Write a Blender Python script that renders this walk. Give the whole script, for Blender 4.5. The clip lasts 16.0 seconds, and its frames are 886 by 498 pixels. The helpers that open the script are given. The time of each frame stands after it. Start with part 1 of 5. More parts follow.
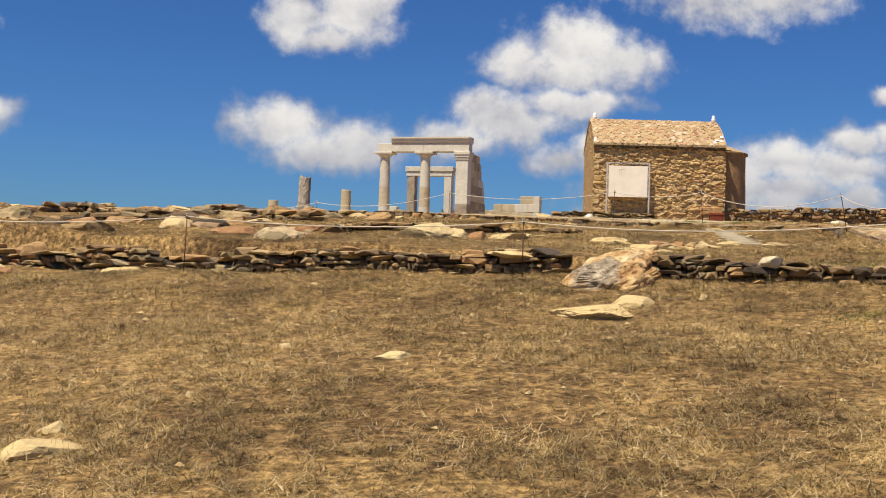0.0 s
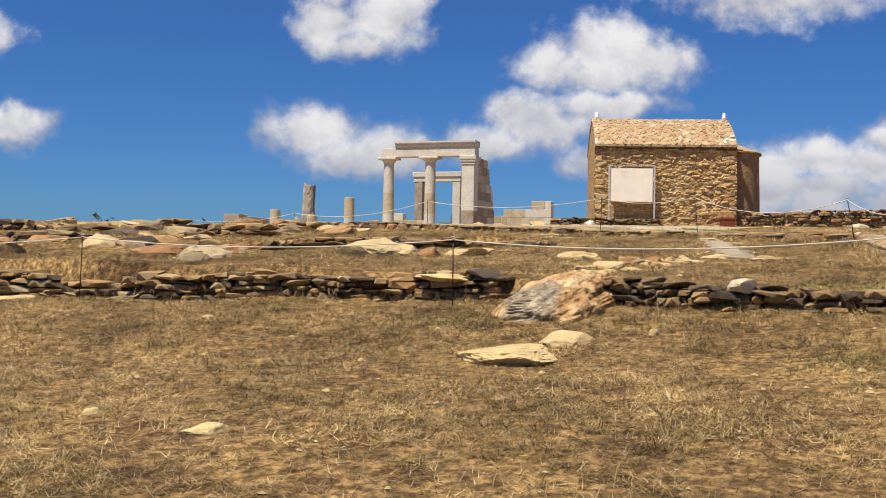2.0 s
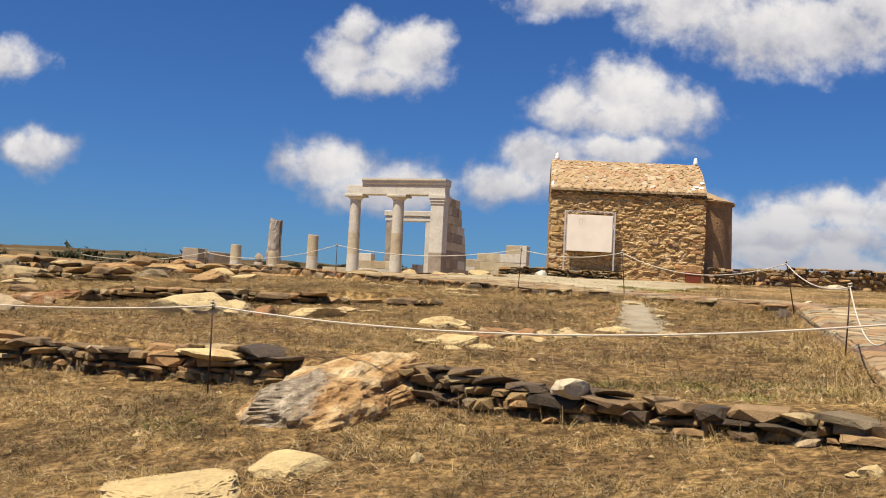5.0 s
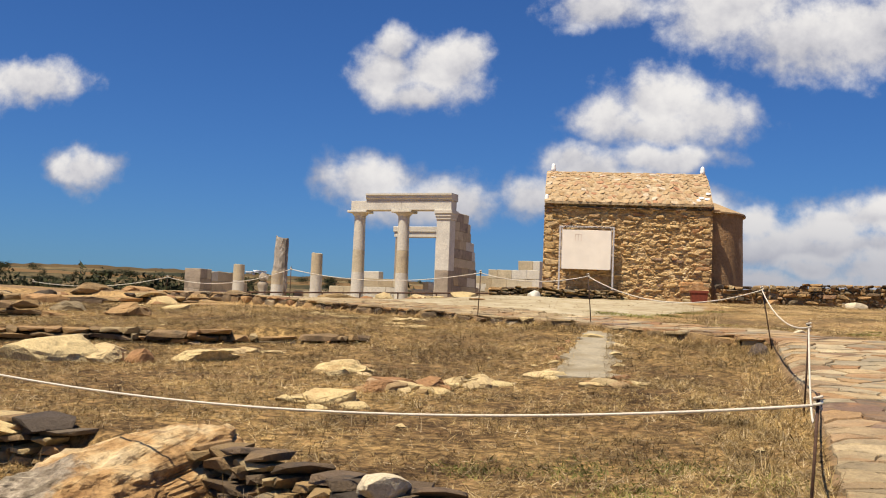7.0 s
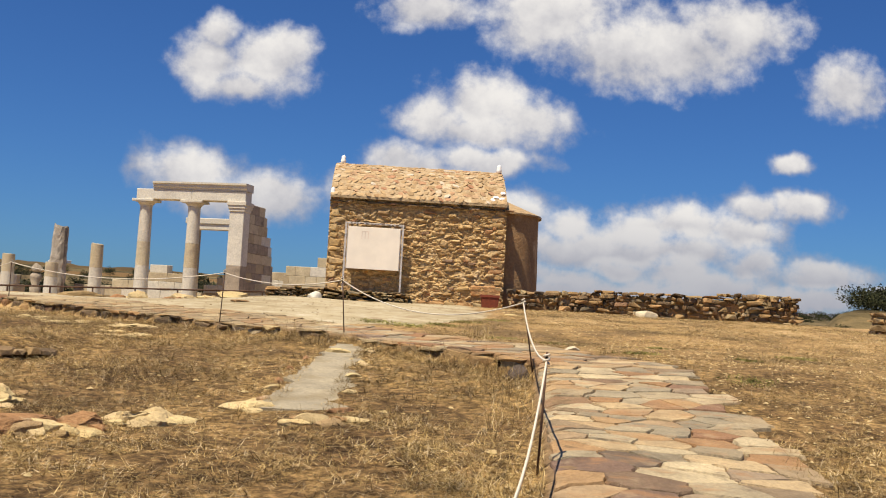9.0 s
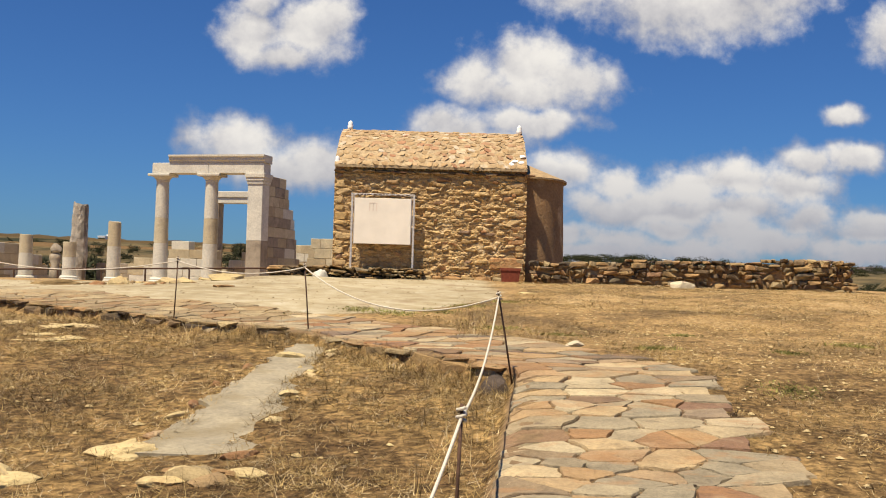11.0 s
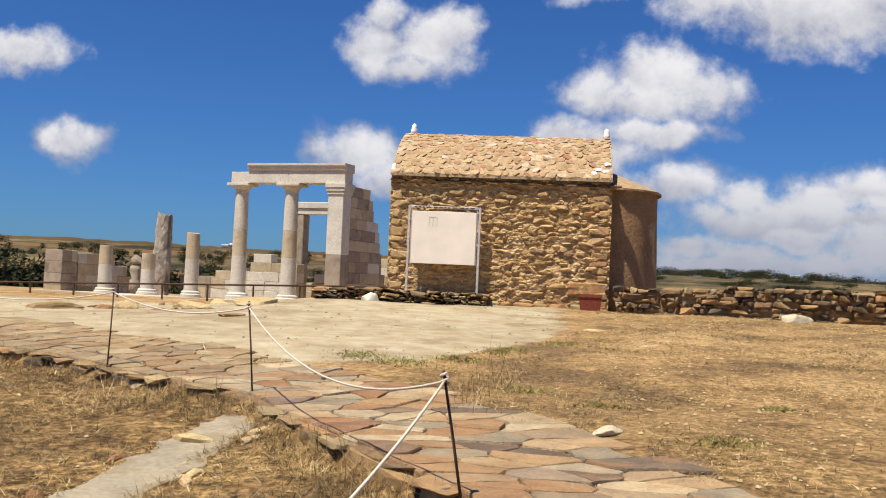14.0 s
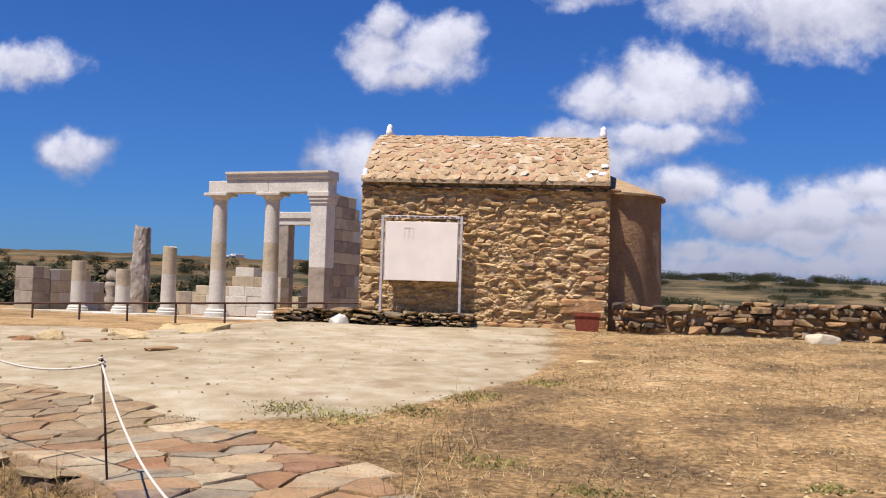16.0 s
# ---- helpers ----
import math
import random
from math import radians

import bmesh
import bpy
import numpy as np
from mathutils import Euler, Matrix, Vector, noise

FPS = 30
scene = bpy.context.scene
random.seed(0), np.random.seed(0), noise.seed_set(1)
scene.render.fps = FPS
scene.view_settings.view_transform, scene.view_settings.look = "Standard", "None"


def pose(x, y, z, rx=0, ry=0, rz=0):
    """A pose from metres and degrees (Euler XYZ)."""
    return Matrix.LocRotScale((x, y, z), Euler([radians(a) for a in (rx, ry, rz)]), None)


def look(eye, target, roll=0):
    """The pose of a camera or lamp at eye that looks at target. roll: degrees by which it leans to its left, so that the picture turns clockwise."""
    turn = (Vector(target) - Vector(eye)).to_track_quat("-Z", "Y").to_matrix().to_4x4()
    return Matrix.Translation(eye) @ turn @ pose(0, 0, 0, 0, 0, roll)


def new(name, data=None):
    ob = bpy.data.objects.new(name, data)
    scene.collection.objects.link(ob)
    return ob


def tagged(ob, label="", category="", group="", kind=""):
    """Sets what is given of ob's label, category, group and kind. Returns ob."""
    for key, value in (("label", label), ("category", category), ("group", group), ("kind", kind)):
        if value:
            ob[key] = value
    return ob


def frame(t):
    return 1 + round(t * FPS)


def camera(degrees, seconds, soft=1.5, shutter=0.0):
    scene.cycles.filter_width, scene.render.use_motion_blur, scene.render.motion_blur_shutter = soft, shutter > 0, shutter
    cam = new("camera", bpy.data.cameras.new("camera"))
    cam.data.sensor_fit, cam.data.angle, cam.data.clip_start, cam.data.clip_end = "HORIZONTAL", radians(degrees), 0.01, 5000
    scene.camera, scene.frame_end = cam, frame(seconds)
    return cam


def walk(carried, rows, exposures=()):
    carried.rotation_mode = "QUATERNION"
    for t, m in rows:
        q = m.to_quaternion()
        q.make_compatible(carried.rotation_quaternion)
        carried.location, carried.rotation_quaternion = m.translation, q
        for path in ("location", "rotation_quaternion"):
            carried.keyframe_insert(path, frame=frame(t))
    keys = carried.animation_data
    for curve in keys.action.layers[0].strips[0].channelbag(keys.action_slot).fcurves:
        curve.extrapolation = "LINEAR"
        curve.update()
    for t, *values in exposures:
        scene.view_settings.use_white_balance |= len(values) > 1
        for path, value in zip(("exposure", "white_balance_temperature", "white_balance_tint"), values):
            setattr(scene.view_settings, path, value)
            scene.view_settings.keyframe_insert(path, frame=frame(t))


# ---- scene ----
cam = camera(46.2, 16.0, soft=1.08)
METRES, EYE, TILT, LEAN, TURN = 18.0, 1.5, 0.0, 0.0, 2.0
ROWS = [
    (0.0, 0.0, 0.0, 0.0, -0.02, 0.59, -1.74),
    (0.5, 0.0174, 0.027, 0.0017, 0.86, 2.37, -2.59),
    (1.0, 0.0339, 0.0553, 0.0072, -1.16, 0.34, -1.4),
    (1.5, 0.0502, 0.0803, 0.0118, 2.71, -1.67, -0.4),
    (2.0, 0.0689, 0.1092, 0.0141, 1.85, 0.77, -0.94),
    (2.5, 0.0853, 0.1381, 0.0163, -0.91, 1.52, -0.34),
    (3.0, 0.0969, 0.1633, 0.0222, -0.06, 2.05, 0.19),
    (3.5, 0.1178, 0.1905, 0.0262, -3.7, 0.31, 0.29),
    (4.0, 0.1401, 0.2127, 0.0281, -0.08, 0.5, -0.14),
    (4.5, 0.1586, 0.2368, 0.0314, 1.74, 2.29, -2.27),
    (7.0, 0.248, 0.3713, 0.0536, 4.78, 3.46, -2.21),
    (7.5, 0.2664, 0.397, 0.0583, 4.5, 3.39, -1.12),
    (8.0, 0.2815, 0.4235, 0.0607, -0.11, 3.87, -2.63),
    (8.5, 0.2899, 0.4524, 0.0619, -5.37, 4.02, -3.4),
    (11.0, 0.3464, 0.5859, 0.0814, -2.38, 1.62, -1.63),
    (11.5, 0.3619, 0.6125, 0.0831, -1.63, 1.89, -2.15),
    (12.0, 0.3775, 0.6385, 0.0864, 2.17, 1.22, -2.0),
    (12.5, 0.3889, 0.6652, 0.0903, 5.92, 2.21, -2.82),
    (13.0, 0.3928, 0.6919, 0.0928, 4.45, 1.92, -1.13),
    (13.5, 0.3997, 0.7215, 0.0971, 3.36, -0.73, 0.14),
    (14.0, 0.4056, 0.7506, 0.0985, 4.23, 2.0, -2.53),
    (14.5, 0.4105, 0.7805, 0.102, 0.72, 1.79, -2.04),
    (15.0, 0.4121, 0.8113, 0.1057, 0.77, -2.42, -0.15),
    (15.5, 0.4173, 0.842, 0.1084, 3.82, 1.32, -1.16),
    (16.0, 0.4204, 0.8723, 0.1106, 4.46, 2.38, -1.71),
]
# the camera's white balance drifts: warm at the start and at 11 s, cool at the end
EXPOSURES = [(t, 0.5 + stops, kelvin, tint) for t, stops, kelvin, tint in ((0.0, 0, 6850, 10), (1.0, 0, 6900, 10), (2.0, 0, 6550, 11), (2.5, -0.03, 6600, 12), (3.5, 0, 6750, 11), (7.5, 0, 6750, 11), (11.0, 0, 7000, 10), (11.5, 0, 6950, 10), (12.5, 0, 6800, 10), (14.0, 0, 6450, 12), (15.5, 0, 6000, 18), (16.0, 0, 5950, 19))]
walk(cam, [(t, pose(0, 0, EYE, TILT, LEAN, TURN) @ pose(METRES * x, METRES * y, METRES * z, 90 + pitch, roll, yaw)) for t, x, y, z, yaw, pitch, roll in ROWS], EXPOSURES)

# ---- world, sun, exposure ----
SUN_ELEV, SUN_AZ = radians(67), radians(220)   # azimuth clockwise from +y


def sun_vector():
    return Vector((math.sin(SUN_AZ) * math.cos(SUN_ELEV), math.cos(SUN_AZ) * math.cos(SUN_ELEV), math.sin(SUN_ELEV)))


sun_data = bpy.data.lights.new("sun", "SUN")
sun_data.energy, sun_data.angle, sun_data.color = 5.0, radians(0.6), (1.0, 0.90, 0.74)
sun = new("sun", sun_data)
sun.matrix_world = look(sun_vector() * 50, (0, 0, 0))

# Cloud lobes by sky direction: (x/y, z/y, half width, half height)
CLOUDS = {
    "heart": [(-0.181, 0.233, 0.043, 0.034), (-0.133, 0.234, 0.052, 0.036), (-0.176, 0.262, 0.024, 0.020), (-0.106, 0.251, 0.028, 0.025), (-0.155, 0.211, 0.049, 0.018)],
    "middle": [(0.08, 0.207, 0.053, 0.039), (0.125, 0.195, 0.058, 0.030), (0.035, 0.19, 0.042, 0.023), (0.075, 0.182, 0.080, 0.019)],
    "tail": [(0.024, 0.135, 0.069, 0.030), (-0.029, 0.117, 0.046, 0.024), (0.074, 0.101, 0.036, 0.019), (0.085, 0.155, 0.067, 0.016), (0.0, 0.15, 0.034, 0.022)],
    "high": [(0.15, 0.30, 0.08, 0.05), (0.21, 0.268, 0.08, 0.042), (0.27, 0.275, 0.085, 0.045), (0.33, 0.30, 0.07, 0.04), (0.022, 0.302, 0.051, 0.026), (0.445, 0.25, 0.05, 0.035)],
    "low": [(-0.2, 0.129, 0.056, 0.029), (-0.16, 0.1, 0.056, 0.023), (-0.111, 0.108, 0.056, 0.028)],
    "west": [(-0.559, 0.22, 0.067, 0.027), (-0.495, 0.133, 0.041, 0.025), (-0.626, 0.205, 0.060, 0.025)],
    "bank": [(0.111, 0.106, 0.050, 0.026), (0.173, 0.095, 0.037, 0.021), (0.234, 0.091, 0.054, 0.028), (0.29, 0.102, 0.050, 0.028), (0.343, 0.098, 0.050, 0.028), (0.205, 0.073, 0.118, 0.028), (0.294, 0.076, 0.091, 0.023), (0.358, 0.069, 0.032, 0.023), (0.284, 0.058, 0.046, 0.016), (0.22, 0.053, 0.037, 0.015), (0.126, 0.043, 0.044, 0.017), (0.177, 0.04, 0.054, 0.017), (0.316, 0.044, 0.068, 0.018), (0.155, 0.029, 0.091, 0.015), (0.242, 0.033, 0.091, 0.017), (0.43, 0.06, 0.06, 0.02), (0.42, 0.035, 0.07, 0.018), (0.5, 0.04, 0.06, 0.016)],
    "scraps": [(0.386, 0.17, 0.024, 0.011), (0.4, 0.128, 0.041, 0.017), (0.36, 0.125, 0.032, 0.016), (-0.9, 0.2, 0.1, 0.04), (0.7, 0.2, 0.12, 0.05)],
}


class Nodes:
    """Short hand for a node tree."""

    def __init__(self, tree):
        self.tree = tree
        tree.nodes.clear()

    def add(self, kind, inputs=(), **props):
        n = self.tree.nodes.new(kind)
        for k, v in props.items():
            setattr(n, k, v)
        for k, v in dict(inputs).items():
            if hasattr(v, "is_output"):
                self.tree.links.new(v, n.inputs[k])
            elif v is not None:
                n.inputs[k].default_value = v
        return n

    def math(self, op, a, b=None, c=None, clamp=False):
        return self.add("ShaderNodeMath", {0: a, 1: b, 2: c}, operation=op, use_clamp=clamp).outputs[0]

    def noise(self, vec, scale, detail=4.0, rough=0.55):
        return self.add("ShaderNodeTexNoise", {"Vector": vec, "Scale": scale, "Detail": detail, "Roughness": rough}).outputs["Fac"]

    def ramp(self, fac, stops):
        n = self.add("ShaderNodeValToRGB", {"Fac": fac})
        e = n.color_ramp.elements
        while len(e) < len(stops):
            e.new(0.5)
        for el, (p, c) in zip(e, stops):
            el.position, el.color = p, (*c, 1)
        return n.outputs["Color"]

    def mix(self, fac, a, b, blend="MIX"):
        n = self.add("ShaderNodeMix", data_type="RGBA", blend_type=blend)
        for key, v in ((0, fac), (6, a), (7, b)):
            if hasattr(v, "is_output"):
                self.tree.links.new(v, n.inputs[key])
            else:
                n.inputs[key].default_value = v if key == 0 else (*v, 1)
        return n.outputs[2]

    def step(self, v, lo, hi):
        return self.add("ShaderNodeMapRange", {"Value": v, "From Min": lo, "From Max": hi}, interpolation_type="SMOOTHSTEP").outputs[0]


def make_world():
    world = bpy.data.worlds.new("sky")
    scene.world = world
    world.use_nodes = True
    n = Nodes(world.node_tree)
    sky = n.add("ShaderNodeTexSky", sky_type="NISHITA", sun_disc=False, sun_elevation=SUN_ELEV, sun_rotation=SUN_AZ, altitude=300.0, air_density=1.0, dust_density=0.4, ozone_density=2.5)
    way = n.add("ShaderNodeTexCoord").outputs["Generated"]
    split = n.add("ShaderNodeSeparateXYZ", {0: way})
    ahead = n.math("MAXIMUM", split.outputs[1], 0.02)
    u, v = n.math("DIVIDE", split.outputs[0], ahead), n.math("DIVIDE", split.outputs[2], ahead)
    flat = n.add("ShaderNodeCombineXYZ", {0: u, 1: v, 2: 0.0}).outputs[0]
    warp = n.add("ShaderNodeTexNoise", {"Vector": flat, "Scale": 26.0, "Detail": 3.0}).outputs["Color"]
    off = n.add("ShaderNodeVectorMath", {0: warp, 1: (0.5, 0.5, 0.5)}, operation="SUBTRACT").outputs[0]
    off = n.add("ShaderNodeVectorMath", {0: off, "Scale": 0.022}, operation="SCALE").outputs[0]
    bent = n.add("ShaderNodeVectorMath", {0: flat, 1: off}, operation="ADD").outputs[0]
    body, shade = None, None
    for kind, lobes in CLOUDS.items():
        for cu, cv, ru, rv in lobes:
            d = n.add("ShaderNodeVectorMath", {0: bent, 1: (cu, cv, 0)}, operation="SUBTRACT").outputs[0]
            d = n.add("ShaderNodeVectorMath", {0: d, 1: (1 / ru, 1 / rv, 0)}, operation="MULTIPLY").outputs[0]
            dist = n.add("ShaderNodeVectorMath", {0: d}, operation="LENGTH").outputs["Value"]
            one = n.math("SUBTRACT", 1.34, dist)
            # how high in its lobe: a lobe listed later stands before the ones listed earlier
            upper = n.math("MULTIPLY", n.add("ShaderNodeSeparateXYZ", {0: d}).outputs[1], 2.2 if kind == "bank" else 1.0)
            body = one if body is None else n.math("SMOOTH_MAX", body, one, 0.18)
            front = n.step(one, 0.15, 0.75)
            shade = upper if shade is None else n.math("ADD", shade, n.math("MULTIPLY", front, n.math("SUBTRACT", upper, shade)))
    fine = n.noise(flat, 34.0, 7.0, 0.6)
    puff = n.noise(flat, 14.0, 5.0, 0.55)
    dens = n.math("ADD", body, n.math("MULTIPLY", n.math("SUBTRACT", fine, 0.5), 1.4))
    dens = n.math("ADD", dens, n.math("MULTIPLY", n.math("SUBTRACT", puff, 0.5), 0.9))
    cover = n.math("MULTIPLY", n.step(dens, 0.12, 1.0), n.step(split.outputs[1], 0.02, 0.3))
    # billows lit from above
    lit = n.math("ADD", n.math("MULTIPLY", shade, 0.40), n.math("MULTIPLY", n.math("SUBTRACT", puff, 0.5), 1.2))
    lit = n.math("ADD", lit, n.math("MULTIPLY", n.math("SUBTRACT", fine, 0.5), 1.0))
    white = n.ramp(n.step(lit, -0.75, 0.6), [(0.0, (0.45, 0.47, 0.55)), (0.5, (0.70, 0.71, 0.76)), (1.0, (0.97, 0.97, 0.97))])
    deep = n.mix(1.0, sky.outputs["Color"], SKY_TINT, "MULTIPLY")
    white = n.mix(n.math("MULTIPLY", n.step(v, 0.14, 0.03), 0.8), white, (0.42, 0.45, 0.54))
    cloud = n.mix(1.0, white, (CLOUD_LIGHT,) * 3, "MULTIPLY")
    both = n.mix(cover, deep, cloud)
    bg = n.add("ShaderNodeBackground", {"Color": both, "Strength": SKY_STRENGTH})
    out = n.add("ShaderNodeOutputWorld")
    n.tree.links.new(bg.outputs[0], out.inputs[0])


SKY_STRENGTH, CLOUD_LIGHT, SKY_TINT = 0.0615, 10.2, (0.27, 0.56, 1.02)
make_world()


# ---- materials ----
def surface(name, build, rough=0.85, metallic=0.0, bump=0.0, spec=0.3):
    """A material: build(n, place, random) gives a colour output and a height output."""
    m = bpy.data.materials.new(name)
    m.use_nodes = True
    n = Nodes(m.node_tree)
    place = n.add("ShaderNodeNewGeometry").outputs["Position"]
    chance = n.add("ShaderNodeObjectInfo").outputs["Random"]
    colour, height = build(n, place, chance)
    b = n.add("ShaderNodeBsdfPrincipled", {"Base Color": colour if hasattr(colour, "is_output") else (*colour, 1), "Roughness": rough, "Metallic": metallic, "Specular IOR Level": spec})
    if bump and height is not None:
        bp = n.add("ShaderNodeBump", {"Height": height, "Strength": 1.0, "Distance": bump})
        n.tree.links.new(bp.outputs[0], b.inputs["Normal"])
    n.tree.links.new(b.outputs[0], n.add("ShaderNodeOutputMaterial").inputs[0])
    return m


def stone_look(stops, scale=6.0, stain=(0.1, 0.09, 0.08), stain_at=(0.58, 0.75), spread=0.75, islands=False):
    def build(n, place, chance):
        if islands:
            chance = n.add("ShaderNodeNewGeometry").outputs["Random Per Island"]
        base = n.ramp(chance, stops)
        big = n.noise(place, scale, 6, 0.6)
        small = n.noise(place, scale * 9, 5, 0.65)
        c = n.mix(spread, base, n.ramp(big, [(0.3, (0.55, 0.53, 0.5)), (0.5, (0.85, 0.83, 0.8)), (0.72, (1.12, 1.08, 1.0))]), "MULTIPLY")
        c = n.mix(0.6, c, n.ramp(small, [(0.3, (0.6, 0.58, 0.55)), (0.65, (1.15, 1.13, 1.1))]), "MULTIPLY")
        c = n.mix(n.math("MULTIPLY", n.step(n.noise(place, scale * 0.7, 5, 0.6), *stain_at), 0.7), c, stain)
        return c, n.math("ADD", n.math("MULTIPLY", big, 0.7), n.math("MULTIPLY", small, 0.5))
    return build


SCHIST = surface("schist", stone_look([(0.0, (0.216, 0.152, 0.079)), (0.25, (0.373, 0.263, 0.124)), (0.5, (0.452, 0.273, 0.124)), (0.7, (0.333, 0.253, 0.142)), (0.85, (0.530, 0.415, 0.221)), (1.0, (0.196, 0.162, 0.107))], 7), bump=0.03)
DARK_SCHIST = surface("dark_schist", stone_look([(0.0, (0.073, 0.057, 0.041)), (0.25, (0.178, 0.125, 0.073)), (0.45, (0.312, 0.208, 0.104)), (0.6, (0.146, 0.109, 0.078)), (0.78, (0.478, 0.322, 0.146)), (0.88, (0.270, 0.135, 0.073)), (0.95, (0.623, 0.498, 0.312)), (1.0, (0.093, 0.073, 0.057))], 7, (0.062, 0.053, 0.041), (0.52, 0.68)), bump=0.04)
FLAG_STOPS = [(0.0, (0.335, 0.186, 0.093)), (0.09, (0.428, 0.288, 0.149)), (0.2, (0.558, 0.446, 0.270)), (0.32, (0.353, 0.307, 0.214)), (0.44, (0.307, 0.260, 0.177)), (0.55, (0.539, 0.409, 0.233)), (0.63, (0.158, 0.121, 0.093)), (0.70, (0.391, 0.233, 0.112)), (0.80, (0.428, 0.363, 0.242)), (0.90, (0.614, 0.512, 0.326)), (0.96, (0.205, 0.140, 0.107)), (1.0, (0.391, 0.205, 0.093))]


def flag_look(stops, islands):
    inner = stone_look(stops, 5, (0.11, 0.075, 0.05), (0.60, 0.76), 0.75, islands)

    def build(n, place, chance):
        c, relief = inner(n, place, chance)
        drift = n.noise(n.add("ShaderNodeVectorMath", {0: place, 1: (3.0, 6.0, 3.0)}, operation="MULTIPLY").outputs[0], 1.0, 5, 0.6)
        c = n.mix(n.math("MULTIPLY", n.step(drift, 0.53, 0.66), 0.5), c, (0.36, 0.19, 0.08))
        pale = n.noise(place, 4.2, 5, 0.6)
        return n.mix(n.math("MULTIPLY", n.step(pale, 0.55, 0.68), 0.28), c, (0.48, 0.38, 0.23)), relief
    return build


FLAG = surface("flagstone", flag_look(FLAG_STOPS, False), bump=0.035)
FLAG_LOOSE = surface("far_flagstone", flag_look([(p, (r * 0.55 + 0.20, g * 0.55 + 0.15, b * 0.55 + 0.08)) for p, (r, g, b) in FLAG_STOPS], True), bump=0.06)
CHAPEL_STONE = surface("chapel_stone", stone_look([(0.0, (0.504, 0.331, 0.150)), (0.3, (0.630, 0.432, 0.197)), (0.6, (0.720, 0.524, 0.273)), (0.8, (0.558, 0.396, 0.207)), (0.93, (0.468, 0.248, 0.113)), (1.0, (0.324, 0.230, 0.160))], 8, (0.132, 0.087, 0.050), (0.6, 0.75)), bump=0.03)


def rubble_look(n, place, chance):
    bed = n.add("ShaderNodeSeparateColor", {0: n.add("ShaderNodeVertexColor", layer_name="bed").outputs[0]})
    c, relief = stone_look([(0.0, (0.458, 0.297, 0.138)), (0.25, (0.598, 0.414, 0.193)), (0.42, (0.616, 0.441, 0.221)), (0.6, (0.704, 0.522, 0.276)), (0.76, (0.546, 0.387, 0.202)), (0.88, (0.440, 0.225, 0.101)), (1.0, (0.299, 0.216, 0.147))], 8, (0.141, 0.090, 0.051), (0.60, 0.75))(n, place, bed.outputs[0])
    # pale lime left on the face
    lime = n.noise(place, 2.4, 6, 0.65)
    return n.mix(n.math("MULTIPLY", n.step(lime, 0.54, 0.70), 0.45), c, (0.86, 0.68, 0.42)), relief


RUBBLE_STONE = surface("chapel_rubble", rubble_look, bump=0.03)
PILLAR_STONE = surface("streaked_marble", stone_look([(0.0, (0.46, 0.42, 0.36)), (1.0, (0.52, 0.47, 0.40))], 2.6, (0.10, 0.085, 0.07), (0.46, 0.60), 0.8), bump=0.03)
DARK_BLOCK = surface("dark_block", stone_look([(0.0, (0.10, 0.08, 0.065)), (1.0, (0.13, 0.10, 0.08))], 8, (0.05, 0.04, 0.03), (0.5, 0.7)), bump=0.04)
MORTAR = surface("old_mortar", stone_look([(0.0, (0.62, 0.42, 0.20)), (1.0, (0.66, 0.45, 0.24))], 9, (0.20, 0.125, 0.06), (0.55, 0.70), 0.8), bump=0.11)
PLASTER = surface("earthen_render", stone_look([(0.0, (0.310, 0.202, 0.103)), (1.0, (0.341, 0.211, 0.108))], 2.2, (0.600, 0.444, 0.264), (0.56, 0.70), 0.6), bump=0.05)
ROOF_STONE = surface("roof_stone", stone_look([(0.0, (0.397, 0.256, 0.128)), (0.2, (0.499, 0.358, 0.198)), (0.4, (0.352, 0.243, 0.128)), (0.55, (0.538, 0.403, 0.243)), (0.7, (0.422, 0.218, 0.122)), (0.8, (0.474, 0.346, 0.205)), (0.92, (0.595, 0.486, 0.333)), (1.0, (0.608, 0.538, 0.448))], 7, (0.141, 0.096, 0.051), (0.62, 0.78)), bump=0.02)
MARBLE = surface("weathered_marble", stone_look([(0.0, (0.605, 0.546, 0.399)), (0.4, (0.537, 0.464, 0.319)), (0.75, (0.432, 0.355, 0.231)), (1.0, (0.571, 0.501, 0.354))], 2.4, (0.318, 0.257, 0.196), (0.56, 0.74), 0.5), rough=0.75, bump=0.012)
NEW_MARBLE = surface("new_marble", stone_look([(0.0, (0.668, 0.652, 0.579)), (1.0, (0.614, 0.586, 0.499))], 2.0, (0.451, 0.391, 0.310), (0.57, 0.77), 0.4), rough=0.6, bump=0.006)
GREY_MARBLE = surface("grey_marble", stone_look([(0.0, (0.358, 0.305, 0.242)), (1.0, (0.412, 0.358, 0.286))], 3, (0.143, 0.117, 0.090), (0.5, 0.7)), bump=0.02)
PALE_ROCK = surface("pale_rock", stone_look([(0.0, (0.598, 0.466, 0.237)), (0.5, (0.632, 0.510, 0.266)), (1.0, (0.585, 0.447, 0.249))], 4, (0.336, 0.195, 0.074), (0.56, 0.72), 0.5), bump=0.035)


